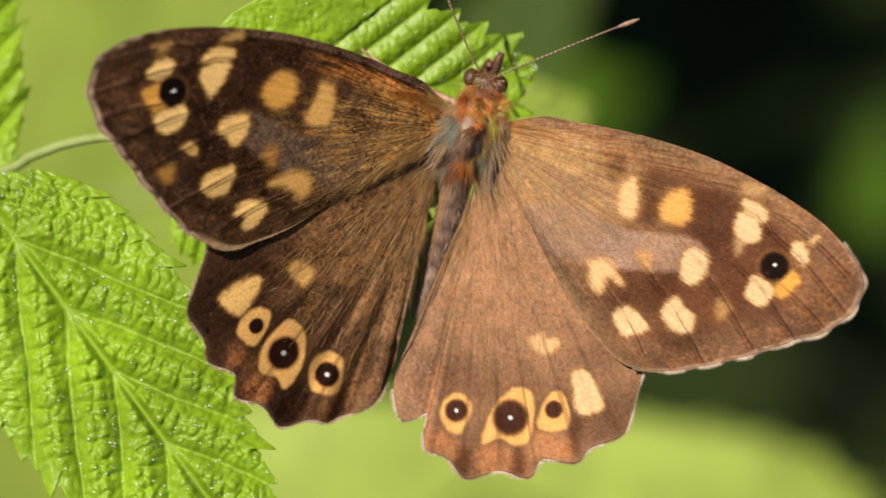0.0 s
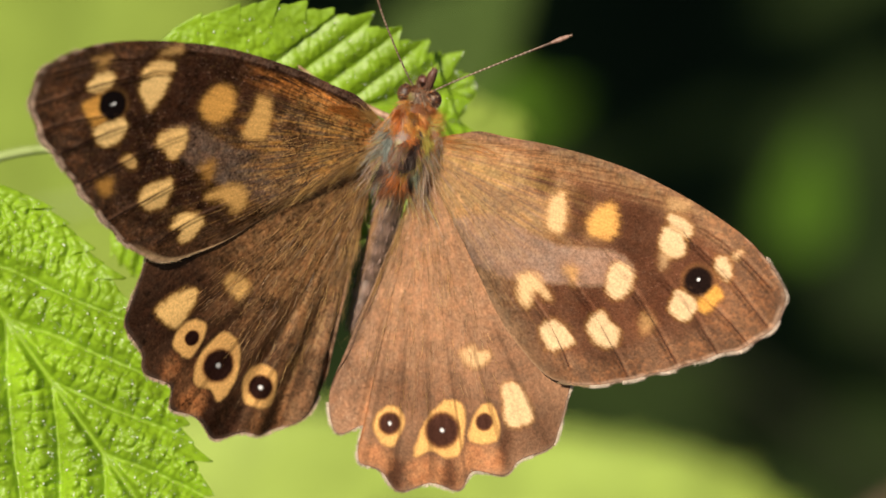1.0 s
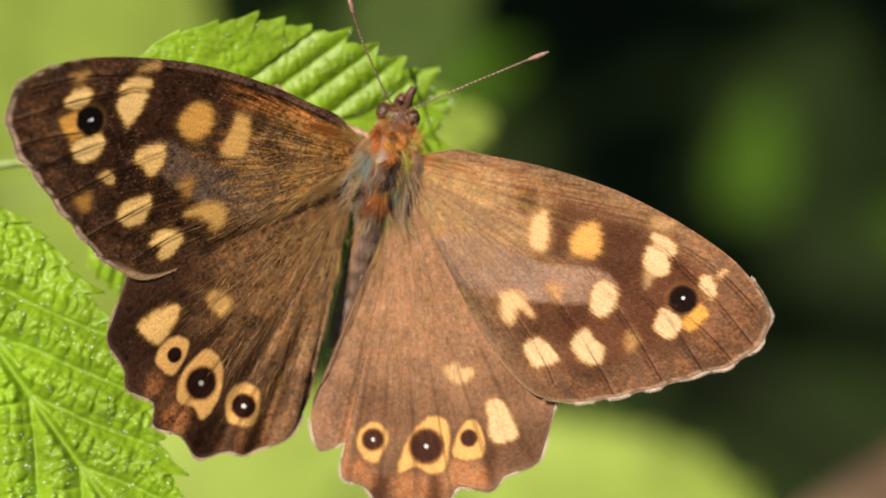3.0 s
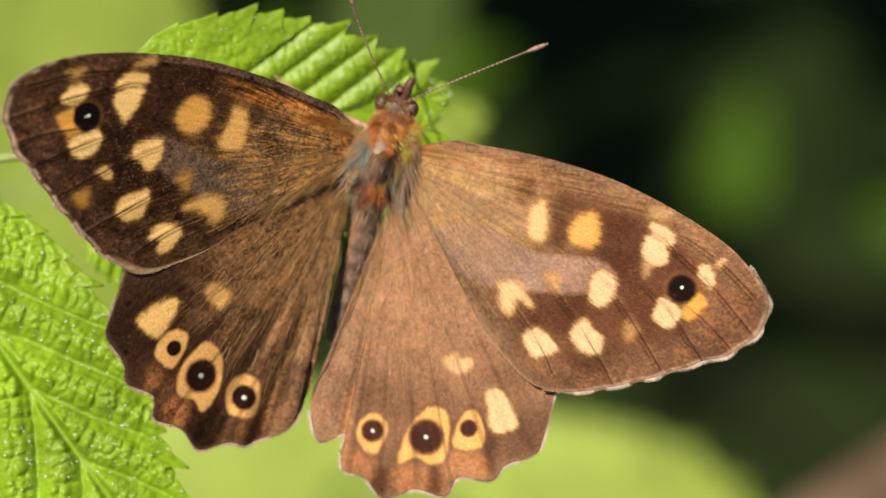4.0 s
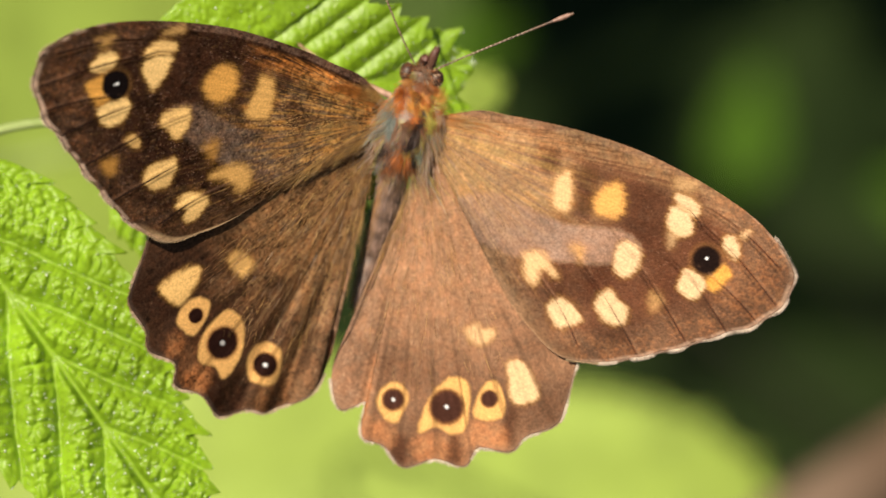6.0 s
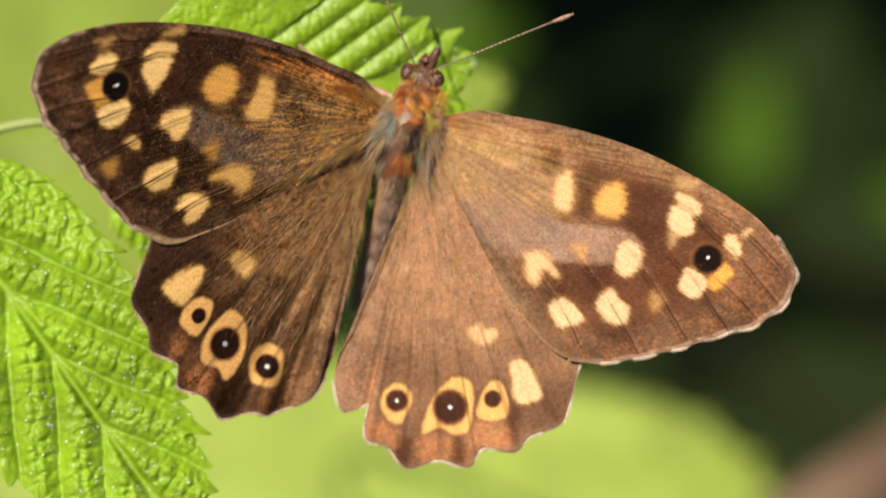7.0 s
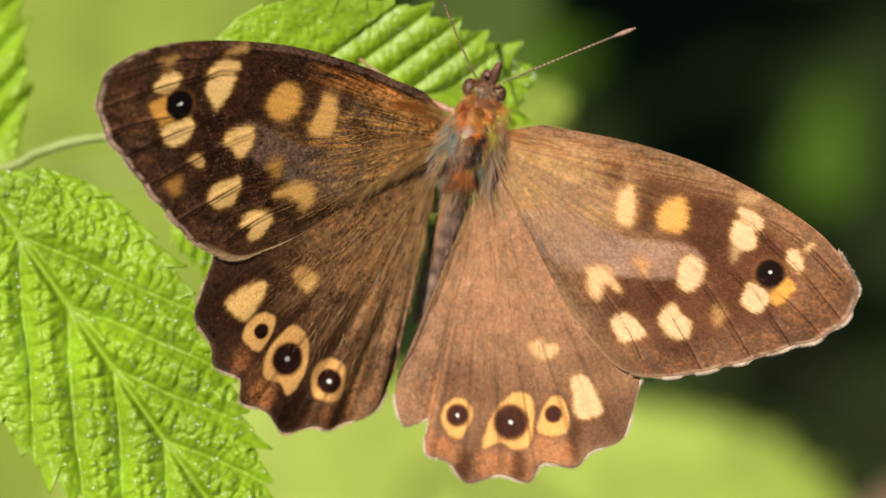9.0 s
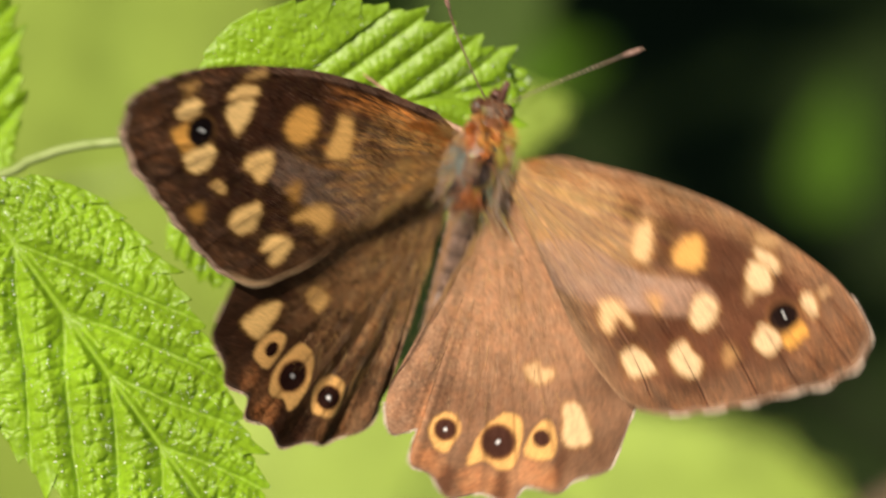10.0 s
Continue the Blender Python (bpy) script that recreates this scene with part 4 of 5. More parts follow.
    a, b = np.arccos(rng.uniform(-0.9, 0.9, n)), rng.uniform(0.1, np.pi - 0.1, n)
    p = np.stack([np.sin(a) * np.cos(b) * 0.9, np.cos(a) * 0.8, np.sin(a) * np.sin(b) * 0.85], 1)
    tone = np.where(rng.uniform(0, 1, (n, 1)) < 0.7, np.array([0.36, 0.13, 0.04]), np.array([0.5, 0.36, 0.24])) * rng.uniform(0.5, 1.3, (n, 1))
    link("fur", hairs("fur", p + np.array([0, 3.05, 0.1]), p + np.array([0, -0.4, 0.1]) + rng.normal(0, 0.2, (n, 3)), rng.uniform(0.3, 0.8, n), 0.022, tone, 0.1, rng), HAIR, head)
    for side in (-1, 1):
        link("eye", ball("eye", (0.50, 0.58, 0.52), (side * 0.88, 3.2, 0.22)), EYE, head, "glossy dark brown compound eye")
    for x, size in ((-0.12, 0.55), (0.36, 0.95)):
        line = ((x * 0.6, 3.5, 0.2), (x, 4.15, 0.7 * size), (x + 0.06, 3.5 + 1.2 * size, 0.9), (x + 0.14, 3.5 + 1.65 * size, 0.9))
        palp = link("palp", tube("palp", line, (0.24, 0.31, 0.29, 0.27, 0.17), 12, ((0.06, 0.028, 0.018), (0.11, 0.05, 0.03), (0.10, 0.03, 0.02)), 20), HAIR, head, "upturned furry dark brown palp")
        n = 420
        c = smooth_line(line, 60)[rng.integers(0, 56, n)] + rng.normal(0, 0.12, (n, 3))
        tone = np.array([0.12, 0.058, 0.034]) * rng.uniform(0.3, 1.7, (n, 1))
        link("fur", hairs("fur", c, np.array([0.05, 1.0, 0.3]) + rng.normal(0, 0.4, (n, 3)), rng.uniform(0.15, 0.42, n), 0.013, tone, 0.1, rng), HAIR, palp)
    feelers = (((0.3, 3.4, 0.6), (2.0, 4.75, 1.4), (4.2, 6.4, 2.0), (6.3, 7.95, 2.3), (7.9, 9.1, 2.4)), ((-0.35, 3.5, 0.6), (-1.45, 4.7, 1.4), (-2.6, 6.15, 2.0), (-3.65, 7.6, 2.3), (-4.7, 9.4, 2.4)))
    for line in feelers:
        feeler = link("antenna", tube("antenna", line, (0.055, 0.052, 0.052, 0.057, 0.08, 0.10), 8, None, 60), HORN, base, "thin banded antenna with a pale club")
        c = smooth_line(line, 200)
        for k in range(26):
            i = 10 + k * 6
            link("band", tube("band", c[i : i + 3], (0.056 + 0.0007 * k,) * 2, 8, None, 3), HORN_PALE, feeler)
        link("club", tube("club", c[172:200:9], (0.10, 0.15, 0.165, 0.13, 0.03), 10, None, 16), CLUB, feeler, "pinkish-brown antenna club")
    legs = (((-0.9, 1.4, -1.0), (-3.6, 2.0, -2.2), (-5.75, 2.5, -3.6), (-8.3, 3.5, -5.2)), ((0.9, 1.4, -1.0), (1.0, 2.2, -2.2), (0.8, 2.8, -4.2), (0.6, 3.3, -6.2)),
            ((-0.9, -0.4, -1.0), (-3.0, -1.4, -2.0), (-4.2, -2.2, -4.0), (-5.6, -3.2, -5.6)), ((0.9, -0.4, -1.0), (1.6, -0.2, -2.6), (1.6, -0.5, -4.2), (1.2, -0.9, -5.6)))
    for line in legs:
        link("leg", tube("leg", line, (0.26, 0.2, 0.12, 0.09, 0.1, 0.07), 8, None, 30), LEG, base, "thin pinkish-brown leg")
    return base, wings

# ---- leaves ----
LEAF_ALONG = (-3.0, -2.6, -1.2, 1.2, 4.4, 9.0, 14.0, 18.5, 23.0, 27.5, 31.0)  # along the midrib of a leaf 31 mm long
LEAF_ACROSS = (0.0, 1.9, 4.3, 6.2, 7.2, 7.4, 6.8, 5.5, 3.8, 1.8, 0.0)  # half width there


def leaf_sheet(length, width, angle, seed, rows=420, cols=56, fold=0.25, curl=2.0, quilt=1.0, teeth=1.0, skew=1.0, pitch=4.2, mesh=1.0, notch=1.75, blunt=1.0, first=0.0):
    """A toothed, quilted leaf: midrib along x from its base, upper face towards z; millimetres.
    width: its greatest half width; pitch: the step between side veins; mesh: the size of the cells between them; first: where the first pair leaves the midrib."""
    k = length / 31.0
    edge = smooth_line(tuple(zip((x * k for x in LEAF_ALONG), (width * (y / 7.4) ** blunt for y in LEAF_ACROSS))), rows)
    run = np.linspace(0, 1, rows)[:, None] * np.sum(np.linalg.norm(np.diff(edge, axis=0), axis=1))
    v = np.concatenate([np.linspace(-1, 0, cols)[:-1], np.linspace(0, 1, cols)])[None]
    side, d = np.sign(v), np.abs(v)
    phi = math.radians(angle)
    # teeth that point to the tip, every third one larger
    p = run / (notch * k**0.3) + 0.35 * value_noise(run * 0.7, 0 * run + side, seed)
    f, g = p % 1.0, (p * 2.0 + 0.2) % 1.0
    saw = (np.where(f < 0.74, (f / 0.74) ** 1.3, (1 - f) / 0.26) + 0.3 * np.where(g < 0.7, g / 0.7, (1 - g) / 0.3)) * np.where(np.floor(p) % 3 == 0, 1.45, 0.9) * (0.7 + 0.6 * value_noise(np.floor(p) + 0.5, 0 * p + side, seed + 5))
    tooth = teeth * 0.95 * k**0.5 * (saw - 0.4) * step(0.80, 1.0, d) * step(0.0, 0.06, run / run[-1]) * (1 - step(0.96, 1.0, run / run[-1]))
    wide = np.where(side < 0, skew, 1.0)
    x = edge[:, :1] + tooth * math.cos(phi) + 0 * d
    y0 = d * edge[:, 1:] * wide
    y = side * (y0 + tooth * math.sin(phi))
    # side veins: straight from the midrib, fanned about the base
    ahead = edge[:, :1] - first
    c = ahead - y0 / math.tan(phi)
    theta = np.arctan2(y0, ahead)
    ell = np.where(c > 0, y0 / math.sin(phi), np.hypot(ahead, y0))
    step_c = pitch * k**0.6
    idx = np.where(c > 0, c / step_c, -(theta - phi) / 0.80) + 0.12 * (value_noise(c * 0.3, ell * 0.25, seed + 3) - 0.5)
    gap = np.where(c > 0, step_c * math.sin(phi), np.maximum(ell, 0.05) * 0.80)
    n = np.floor(idx)
    q = idx - n
    near = np.where(idx < -0.5, 0.5, np.minimum(q, 1 - q)) * gap
    lump = value_noise(x * 1.1, y * 1.1, seed + 2)
    far = np.where(c > 0, ahead * math.cos(phi) + y0 * math.sin(phi), ell)
    along = far / (0.74 * mesh * k**0.3)
    bars = cells(n * 7 + q * np.maximum(1.0, np.round(gap / (1.5 * mesh * k**0.3))) + 0.5 * (lump - 0.5), along + side * 31 + 0.35 * q + 0.6 * lump, seed)
    seam = cells(n * 7 + q * np.maximum(1.0, np.round(gap / (0.92 * mesh * k**0.3))), far / (0.86 * mesh * k**0.3) + side * 31 + 0.25 * q, seed)
    hump = step(-0.08, 0.42 * pitch * math.sin(phi) * k**0.5, near)
    fine = cells(n * 11 + q * np.maximum(1.0, np.round(gap / (0.45 * mesh * k**0.3))), far / (0.45 * mesh * k**0.3) + side * 17, seed + 40)
    puff = 0.42 * step(-0.1, 0.8, bars) + 0.42 * step(-0.1, 0.85, seam) + 0.22 * step(0.0, 0.9, fine)
    furrow = 1 - step(0.0, 0.30 * k**0.3, near)
    rib = step(0.0, 0.5, y0)
    z = quilt * rib * (0.48 * hump + (0.15 + 0.24 * hump) * puff + 0.20 * (lump - 0.5) - 0.14 * furrow) * (1 - 0.45 * d**5)
    z += fold * y0 - 0.35 * fold * y0**2 / width
    z -= curl * (x / length) ** 2 + curl * 0.2 * d**3
    z += 0.30 * k * np.sin(run / (2.6 * k) + side * 1.3) * d**2
    pale = np.clip(0.25 * (1 - step(0.02, 0.10 * k**0.5, near)) * (1 - 0.5 * d) * step(0.5, 3.0, ell) + 0.25 * (1 - step(0.05, 0.16 * k**0.5, y0)) , 0, 1)
    return np.stack([x, y, z], -1), np.stack([pale] * 3, -1)


def leaf_veins(ob, pts, length, angle, pitch, first):
    """The midrib and the side veins, as fine pale threads in the furrows of a leaf."""
    k, phi = length / 31.0, radians(angle)
    flat = pts.reshape(-1, 3)
    mid = pts[:: max(1, pts.shape[0] // 40), pts.shape[1] // 2]
    mid = mid[np.concatenate([[True], np.diff(mid[:, 0]) > 0.02])]
    link("midrib", tube("midrib", mid + np.array([0, 0, 0.03]), (0.065 * k**0.5, 0.045 * k**0.5, 0.02), 8, None, 60), VEIN_PALE, ob, "pale green midrib")
    step_c = pitch * k**0.6
    starts = [(first + n * step_c, phi) for n in range(int(length / step_c))]
    for side in (-1, 1):
        half = flat[flat[:, 1] * side >= 0]
        for c, a in starts:
            run = []
            for t in np.arange(0.15, 14, 0.35):
                x, y = c + t * math.cos(a), side * t * math.sin(a)
                d = (half[:, 0] - x) ** 2 + (half[:, 1] - y) ** 2
                i = int(d.argmin())
                if d[i] > 0.04:
                    break
                run.append((x, y, half[i, 2] - 0.012))
            if len(run) > 4:
                link("side_vein", tube("side_vein", run, (0.028, 0.020, 0.008), 6, None, 30), VEIN_PALE, ob)


BEAD = np.array([(1, 0, 0), (-1, 0, 0), (0, 1, 0), (0, -1, 0), (0, 0, 1), (0, 0, -1)], float)
BEAD_FACES = np.array([(0, 2, 4), (2, 1, 4), (1, 3, 4), (3, 0, 4), (2, 0, 5), (1, 2, 5), (3, 1, 5), (0, 3, 5)])


def leaf(parent, m, mat, length, width, angle, seed, label="", hair=0, **more):
    pts, col = leaf_sheet(length, width, angle, seed, **more)
    under = pts.copy()
    under[..., 2] -= 0.12
    full = np.concatenate([pts, under[:, ::-1]], 1)
    ob = link("leaf", grid_mesh("leaf", full[::-1], np.concatenate([col, col[:, ::-1]], 1)[::-1], None, True), mat, parent, label, m)
    if hair:
        leaf_veins(ob, pts, length, angle, more.get("pitch", 4.2), more.get("first", 0.0))
        rng = np.random.default_rng(seed)
        i, j = rng.integers(2, pts.shape[0] - 2, hair), rng.integers(1, pts.shape[1] - 1, hair)
        ways = np.array([0.25, 0.0, 1.0]) + rng.normal(0, 0.55, (hair, 3))
        tone = np.full((hair, 3), 0.92) * rng.uniform(0.6, 1.0, (hair, 1))
        link("leaf_hair", hairs("leaf_hair", pts[i, j], ways, rng.uniform(0.07, 0.24, hair), 0.014, tone, 0.2, rng), GLINT, ob, "scattered short white hairs")
        # white beads added in place of the sparkles that the hairs alone lack
        n = hair // 5
        i, j = rng.integers(2, pts.shape[0] - 2, n), rng.integers(1, pts.shape[1] - 1, n)
        size = (0.028 + 0.06 * rng.uniform(0, 1, n) ** 3)[:, None, None]
        v = (pts[i, j] + np.array([0, 0, 0.05]))[:, None] + BEAD[None] * size
        link("glint_bead", raw_mesh("glint_bead", v.reshape(-1, 3) * MM, (np.arange(n)[:, None, None] * 6 + BEAD_FACES[None]).reshape(-1, 3), np.full((n * 6, 3), 0.85)), GLINT, ob, "tiny white beads added as glints of the leaf hairs")
    return ob


def spot(px, py, depth):
    """The place, in the butterfly's plane, of a direction given on the opening view at some depth (mm) behind that plane."""
    k = (254 + depth) / 7459
    return Vector(((px - 784) * k, (441 - py) * k, -depth))


def lay(at, turn, tilt=0, lean=0):
    """The pose of a leaf whose base is at a place of the plane: turn of its midrib, tilt of its tip, lean about the midrib."""
    return VIEW @ pose(*(at * MM), 0, 0, turn) @ pose(0, 0, 0, 0, tilt, 0) @ pose(0, 0, 0, lean, 0, 0)


def stalk(parent, a, b, c, r0, r1, mat=STALK, name="petiole"):
    return link(name, tube(name, (tuple(a), tuple(b), tuple(c)), (r0, (r0 + r1) / 2, r1), 12, None, 40), mat, parent, "", VIEW)


def to_plane(x, y, z):
    return VIEW.inverted() @ Vector((x, y, z)) * 1000


def bramble():
    plant = tagged(new("bramble_plant"), "sunlit green bramble with toothed, quilted leaves", "plant")
    near = "bright green quilted leaf with toothed margin and fine hairs"
    b1, b2, b3 = spot(8, 398, 3), spot(400, 226, 4.5), spot(-80, 330, 14)
    leaf(plant, lay(b1, -53, -5, -4), LEAF, 30.6, 6.6, 31, 3, near, 3600, rows=620, cols=84, fold=0.07, curl=1.0, quilt=1.25, notch=2.1, pitch=5.2, mesh=1.38, skew=1.15, first=1.0)
    leaf(plant, lay(b2, 11, 9, 13), LEAF, 19.9, 7.6, 28, 8, near, 900, rows=520, cols=76, fold=0.10, curl=0.6, quilt=0.44, skew=1.25, pitch=4.6, teeth=1.05, blunt=0.85, mesh=1.45, notch=2.4)
    leaf(plant, lay(b3, 84, 0, -10), LEAF, 17, 3.9, 34, 12, near, 300, rows=300, cols=40, fold=0.2, curl=2.0)
    top = Vector((-44, 2, -14))
    foot = to_plane(-0.075, 0.05, 0.0)
    link("cane", tube("cane", (tuple(foot), tuple((foot + top) / 2 + Vector((4, 0, 0))), tuple(top)), (3.2, 2.6, 2.0), 14, None, 60), STALK, plant, "green bramble cane", VIEW)
    stalk(plant, top, (top + b1) / 2 + Vector((0, -1, 0)), b1 + Vector((0.3, -0.2, -0.3)), 0.7, 0.5)
    way = (top + Vector((-2, -1, 0)), spot(-30, 312, 10), spot(60, 275, 8.5), spot(165, 245, 7), b2 + Vector((0.5, 0, -0.2)))
    link("petiole", tube("petiole", [tuple(p) for p in way], (0.36, 0.34, 0.32, 0.30), 12, None, 60), STALK, plant, "", VIEW)
    stalk(plant, top + Vector((1, 6, -1)), (top + b3) / 2 + Vector((0, 3, 0)), b3, 0.6, 0.45)
    b5 = spot(352, 362, 9)
    leaf(plant, lay(b5, -72, 0, 6), LEAF, 5.2, 2.1, 34, 17, near, 60, rows=200, cols=40, fold=0.2, curl=0.5, quilt=0.5, notch=1.6)
    stalk(plant, b2 + Vector((0.2, -0.1, -0.3)), (b2 + b5) / 2 + Vector((0.6, 0, -1)), b5, 0.3, 0.25)
    b4 = spot(690, 278, 95)
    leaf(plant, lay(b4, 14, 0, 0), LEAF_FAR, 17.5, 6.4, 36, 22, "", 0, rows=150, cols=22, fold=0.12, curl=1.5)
    stalk(plant, top + Vector((1, -6, 0)), Vector((-34, 4, -150)), b4, 0.7, 0.5)
    return plant


def background_bramble():
    plant = tagged(new("bramble_plant"), "out-of-focus yellow-green bramble leaves in full sun", "plant")
    spec = ((spot(290, 940, 230), 0, 84.5, 15.4, 0, 0, 0.45), (spot(60, 1330, 262), 80, 131, 31, 0, 25, 0.7))
    foot = to_plane(-0.02, 0.16, 0.0)
    hub = spot(300, 1500, 190)
    link("cane", tube("cane", (tuple(foot), tuple((foot + hub) / 2 + Vector((6, 0, 4))), tuple(hub)), (4, 3.2, 2.4), 14, None, 50), STALK, plant, "green cane", VIEW)
    for i, (at, turn, length, width, tilt, lean, blunt) in enumerate(spec):
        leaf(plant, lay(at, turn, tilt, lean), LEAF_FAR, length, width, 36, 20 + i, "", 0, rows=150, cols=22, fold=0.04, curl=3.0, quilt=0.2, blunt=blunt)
        stalk(plant, hub, (hub + at) / 2 + Vector((3, -3, -6)), at, 1.0, 0.8)
    return plant


def undergrowth():
    plant = tagged(new("undergrowth_plant"), "dim blurred green leaves with deep shade put into their colour", "plant")
    spec = [(spot(1545, 405, 800), 80, 30, 8), (spot(1960, 470, 700), 160, 24, 7), (spot(800, 190, 320), 48, 30, 9), (spot(700, 240, 450), 22, 36, 19), (spot(925, 235, 800), 25, 34, 14)]
    foot = to_plane(0.32, 0.5, 0.0)
    for i, (at, turn, length, width) in enumerate(spec):
        # the last leaves also lean away from the sun to look dimmer
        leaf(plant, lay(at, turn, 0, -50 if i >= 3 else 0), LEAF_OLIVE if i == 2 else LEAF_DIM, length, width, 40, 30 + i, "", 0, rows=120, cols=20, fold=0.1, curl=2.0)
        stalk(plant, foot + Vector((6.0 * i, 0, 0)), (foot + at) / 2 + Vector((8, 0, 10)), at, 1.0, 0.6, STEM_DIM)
    return plant


def twig():
    a, b = spot(1386, 1160, 215), spot(2206, 600, 235)
    foot = a + (a - b) * 1.2
    return tagged(link("fallen_branch", tube("fallen_branch", (tuple(foot), tuple(a), tuple((a + b) / 2), tuple(b), tuple(b + (b - a) * 0.6)), (5.8, 5.2, 5.0, 4.7, 4.2), 18, None, 60), TWIG, None, "", VIEW), "bare brown branch with rough bark", "branch")


def ground():
    n = 90
    rr = np.concatenate([[0.0], np.geomspace(0.05, 900, n)])
    a = np.linspace(0, 2 * np.pi, 96, endpoint=False)
    x, y = rr[:, None] * np.cos(a), rr[:, None] * np.sin(a)
    z = (value_noise(x * 3 + 50, y * 3 + 50, 201) - 0.5) * 0.05 * np.clip(rr / 0.3, 0, 1)[:, None] + (value_noise(x * 14 + 50, y * 14 + 50, 202) - 0.5) * 0.015
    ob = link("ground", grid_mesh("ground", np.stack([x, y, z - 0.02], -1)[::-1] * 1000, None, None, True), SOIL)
    return tagged(ob, "woodland soil with deep shade put into its dark colour", "ground", "", "structure")


def shade_tree():
    """A small unseen tree, added only so that its crown keeps the ground behind in shade."""
    tree = tagged(new("unseen_shade_tree"), "unseen leafy tree added to cast shade over the woodland floor", "tree")
    rng = np.random.default_rng(44)
    link("trunk", tube("trunk", ((-950, 1250, -30), (-930, 1200, 500), (-850, 1000, 1000), (-700, 750, 1500)), (45, 38, 30, 18), 14, None, 40), TWIG, tree, "grey-brown trunk of the added shade tree")
    for k in range(7):
        a = k * 0.9 + 0.3
        tip = (-700 + 650 * math.cos(a), 560 + 480 * math.sin(a), 1450 + 130 * math.sin(k * 2.1))
        link("limb", tube("limb", ((-860, 1010, 980), (-780 + 200 * math.cos(a), 780 + 150 * math.sin(a), 1300), tip), (18, 11, 4), 8, None, 20), TWIG, tree)
    n = 5200
    c = np.stack([rng.normal(-640, 430, n), rng.normal(640, 300, n), rng.uniform(1180, 1650, n)], 1)
    keep = c[:, 1] > -20 + 0.30 * (c[:, 0] + 640)
    c = c[keep]
    n = len(c)
    d = rng.normal(size=(n, 3)) * np.array([1, 1, 0.35])
    d /= np.linalg.norm(d, axis=1)[:, None]
    e = np.cross(d, rng.normal(size=(n, 3)) * 0.5 + np.array([0, 0, 1.0]))
    e /= np.linalg.norm(e, axis=1)[:, None]
    size = rng.uniform(28, 55, n)[:, None]
    v = np.stack([c - d * size, c + e * size * 0.62 - d * size * 0.2, c + d * size * 1.1, c - e * size * 0.62 - d * size * 0.2], 1).reshape(-1, 3)
    f = np.arange(n * 4).reshape(-1, 4)
    link("crown", raw_mesh("crown", v * MM, f, np.zeros((n * 4, 3)), False), LEAF_DIM, tree, "loose green leaves of the added tree, a sun blocker")
    return tree


ground()
bramble()
background_bramble()
undergrowth()
twig()
shade_tree()
BUTTERFLY, WINGS = butterfly()

BODY_ROWS = ((0, 0, 0, 0), (0.5, -0.33, 0.1, 0.37), (1, -0.38, 0.14, 0.73), (1.5, -0.31, 0.14, 1.04), (2, -0.28, 0.12, 1.34), (2.5, -0.21, 0.08, 1.65), (3, -0.23, 0.08, 2.14), (3.2, -0.24, 0.1, 1.8), (4.5, -0.35, 0.16, 1.43), (5, -0.25, 0.05, 1.82), (5.5, -0.26, 0.04, 1.45), (5.7, -0.27, 0.1, 1.52), (6.8, -0.14, 0, 1.88), (7, -0.21, 0.04, 1.95), (7.5, -0.21, 0.01, 2.15), (8, -0.22, 0, 2.35), (8.5, -0.19, 0.01, 1.85), (9, -0.07, -0.04, 1.77), (9.5, -0.08, -0.18, 1.22), (9.94, -0.01, -0.14, 1.22), (10, 0.76, -0.94, 1.22))
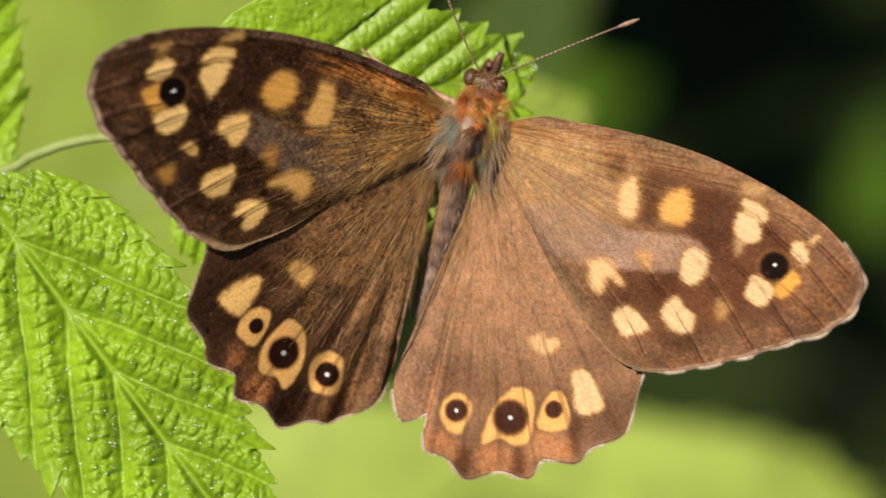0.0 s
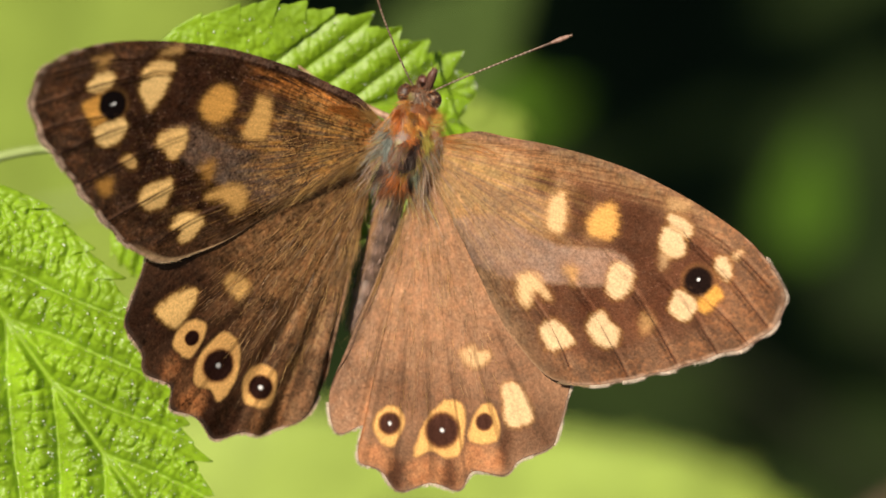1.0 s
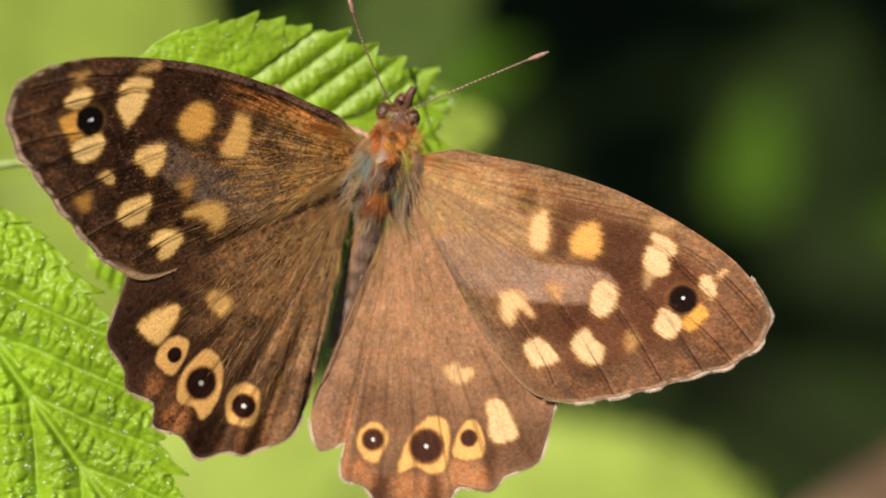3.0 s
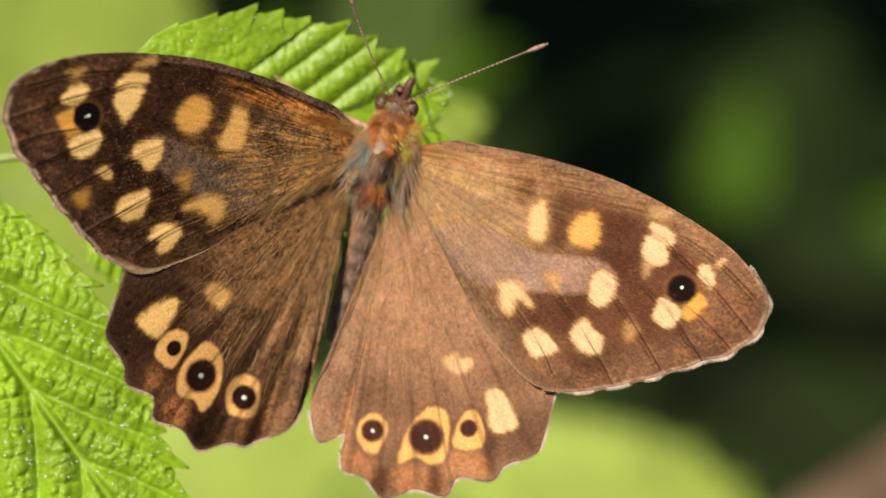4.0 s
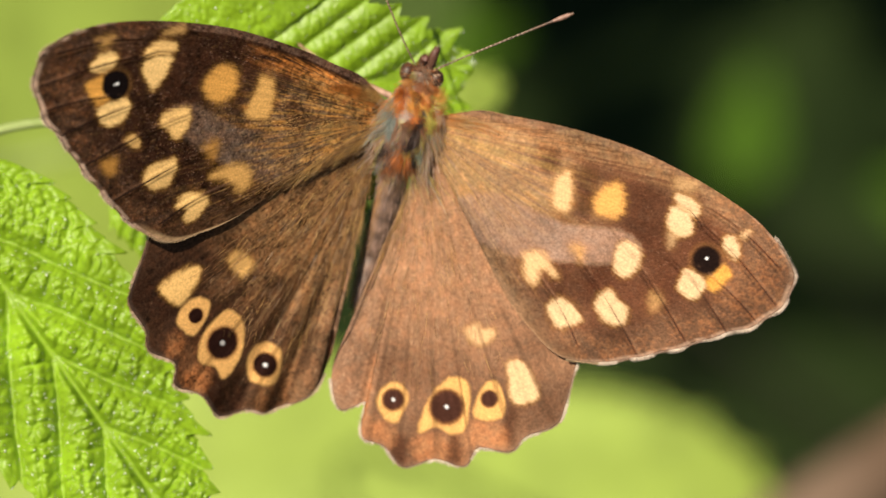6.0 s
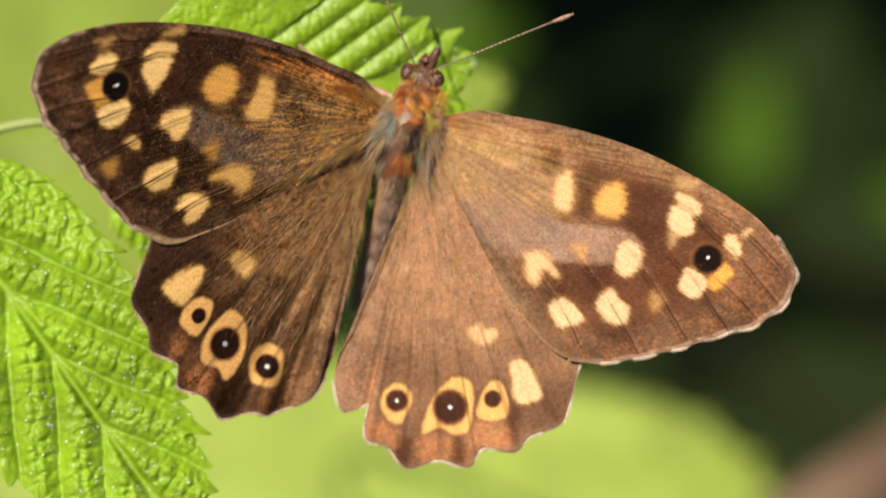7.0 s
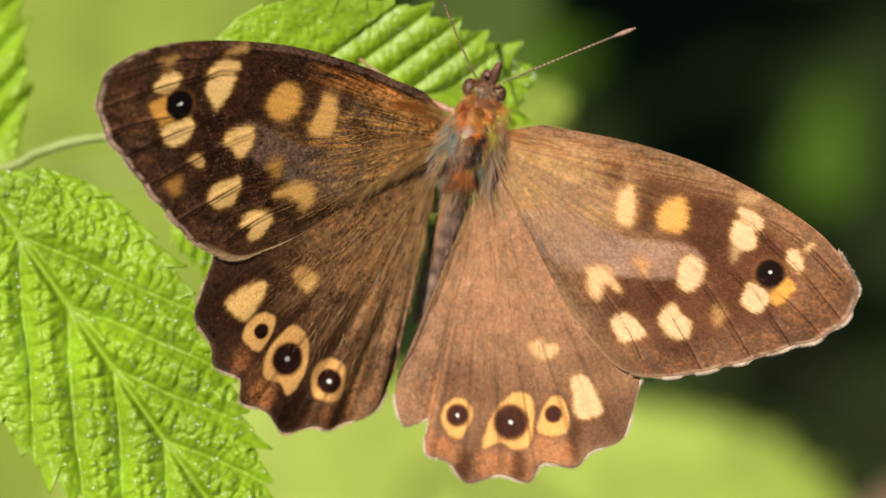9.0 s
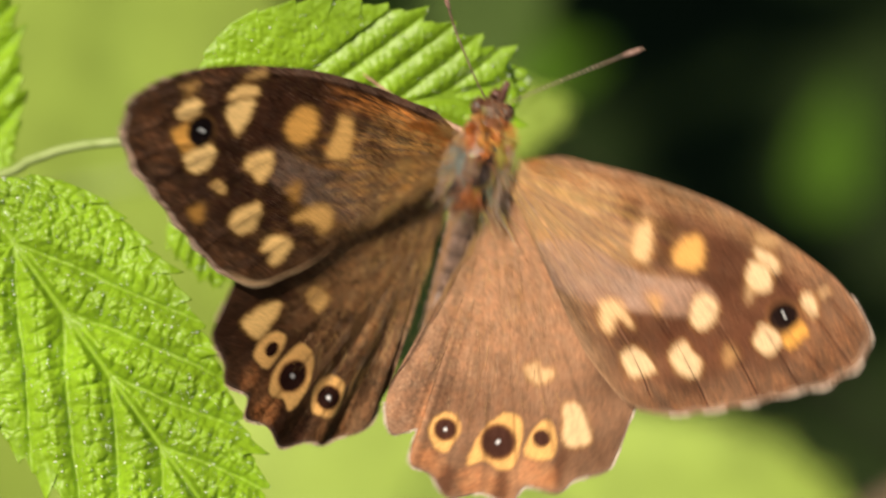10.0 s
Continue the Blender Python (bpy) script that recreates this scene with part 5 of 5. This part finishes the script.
BEAT = {  # seconds, lift, sweep and pitch of each wing in degrees
    "left_forewing": ((0, 33.08, 1.75, 8.78), (0.5, 33.34, 1.78, 8.74), (1, 34.38, 2.23, 8.68), (1.5, 33.34, 2.45, 8.56), (2, 32.94, 2.75, 8.47), (2.5, 31.56, 3.33, 8.14), (3, 31.64, 4.1, 7.34), (3.2, 30.84, 3.52, 7.41), (4.5, 31.53, 2.49, 7.9), (5, 31.28, 3.12, 7.41), (5.5, 32.36, 2.94, 7.38), (5.7, 32.51, 2.9, 7.54), (6.8, 31.03, 2.5, 7.33), (7, 31.98, 2.77, 7.26), (7.5, 31.79, 2.76, 7.25), (8, 32.01, 3.26, 7.46), (8.5, 32.28, 2.6, 7.57), (9, 33.16, 2.24, 7.64), (9.5, 35.47, 1.42, 8.03), (9.94, 35.58, 1.14, 7.95), (10, 36.38, 1.35, 5.39)),
    "right_forewing": ((0, 13, 0, 0), (0.5, 18.36, -0.38, -0.04), (1, 19.12, -0.54, -0.05), (1.5, 17.07, -0.69, -0.03), (2, 15.7, -0.96, -0.28), (2.5, 13.49, -1.18, -0.46), (3, 13.14, -1.22, 0.14), (3.2, 15.78, -0.91, -0.07), (4.5, 12.16, -0.53, -0.03), (5, 11.98, -0.8, 0.48), (5.5, 10.2, -0.39, 0.4), (5.7, 12.17, -0.62, 0.07), (6.8, 13.99, -0.87, 0.25), (7, 13.45, -0.49, 0.36), (7.5, 12.1, -0.78, 0.76), (8, 11.56, -1.17, 0.63), (8.5, 13.7, -0.89, 0.22), (9, 13.33, -0.6, 0.29), (9.5, 9.94, -0.2, 0.05), (9.94, 5.27, -0.7, 0.02), (10, 11.58, -3.21, -2.47)),
    "left_hindwing": ((0, 28.81, 1.47, 6.85), (0.5, 29.44, 1.82, 5.37), (1, 30.41, 2.34, 5.72), (1.5, 30.04, 3.54, 3.41), (2, 29.53, 3.7, 3.95), (2.5, 28.08, 3.58, 4.12), (3, 28.27, 4.64, 2.41), (3.2, 27.36, 4.19, 2.7), (4.5, 27.93, 2.88, 3.47), (5, 27.74, 4.06, 2.32), (5.5, 28.6, 2.8, 4.72), (5.7, 28.13, 2.81, 5.34), (6.8, 27.05, 3.65, 3.44), (7, 28.67, 3.99, 2.88), (7.5, 28.84, 4.51, 1.66), (8, 28.69, 4.3, 2.65), (8.5, 28.31, 3.27, 4.1), (9, 29.68, 3.79, 3.63), (9.5, 32.12, 4.11, 3.32), (9.94, 31.57, 2, 4.99), (10, 38.79, 5.08, 8.32)),
    "right_hindwing": ((0, 11.49, -0.09, 0.05), (0.5, 16.82, 0.09, 0.14), (1, 17.64, 0.02, -0.04), (1.5, 15.8, 0.13, -0.79), (2, 14.15, -0.28, -0.48), (2.5, 11.61, -0.5, 0.35), (3, 12.01, -0.66, 0.75), (3.2, 14.56, -0.14, 0.21), (4.5, 10.84, 0.26, 0.33), (5, 11.22, -0.06, 0.22), (5.5, 10.21, -0.17, 0.47), (5.7, 11.23, -0.66, 0.23), (6.8, 13.07, -0.36, 0.5), (7, 12.49, -0.11, 0.54), (7.5, 11.83, -0.16, 0.7), (8, 10.8, -0.83, 0.9), (8.5, 12.48, -0.58, 0.96), (9, 12.43, -0.5, 0.13), (9.5, 9.13, -0.49, -1.92), (9.94, 4.33, -0.29, -0.1), (10, 9.8, -6.39, -3.27)),
}
HINGE = {"left_forewing": (-1.6, 0.99, 0.3), "right_forewing": (1.6, 1.0, 0.3), "left_hindwing": (-1.76, -1.39, -0.5), "right_hindwing": (1.6, -1.2, -0.1)}


SLIP = {"left_forewing": (0.24, 0.05), "right_forewing": (0.86, -0.39), "left_hindwing": (0.39, -0.24), "right_hindwing": (0.50, 0.07)}  # root shift as the wings beat


def wing_pose(name, lift, sweep, pitch, slip=0):
    x, y, z = HINGE[name]
    side = 1 if x > 0 else -1
    z -= 0.9 * slip * (y < 0)
    x, y = x + slip * SLIP[name][0], y + slip * SLIP[name][1]
    return pose(x * MM, y * MM, z * MM) @ pose(0, 0, 0, 0, -side * lift, 0) @ pose(0, 0, 0, pitch, 0, 0) @ pose(0, 0, 0, 0, 0, side * sweep)


def motions():
    walk(BUTTERFLY, [(t, VIEW @ pose((1.73 + x) * MM, (7.0 + y) * MM, 0, 0, 0, -15.1 + yaw)) for t, x, y, yaw in BODY_ROWS])
    for name, rows in BEAT.items():
        walk(WINGS[name], [(t, wing_pose(name, *turn, 1 if t == 10 else 0)) for t, *turn in rows])


motions()
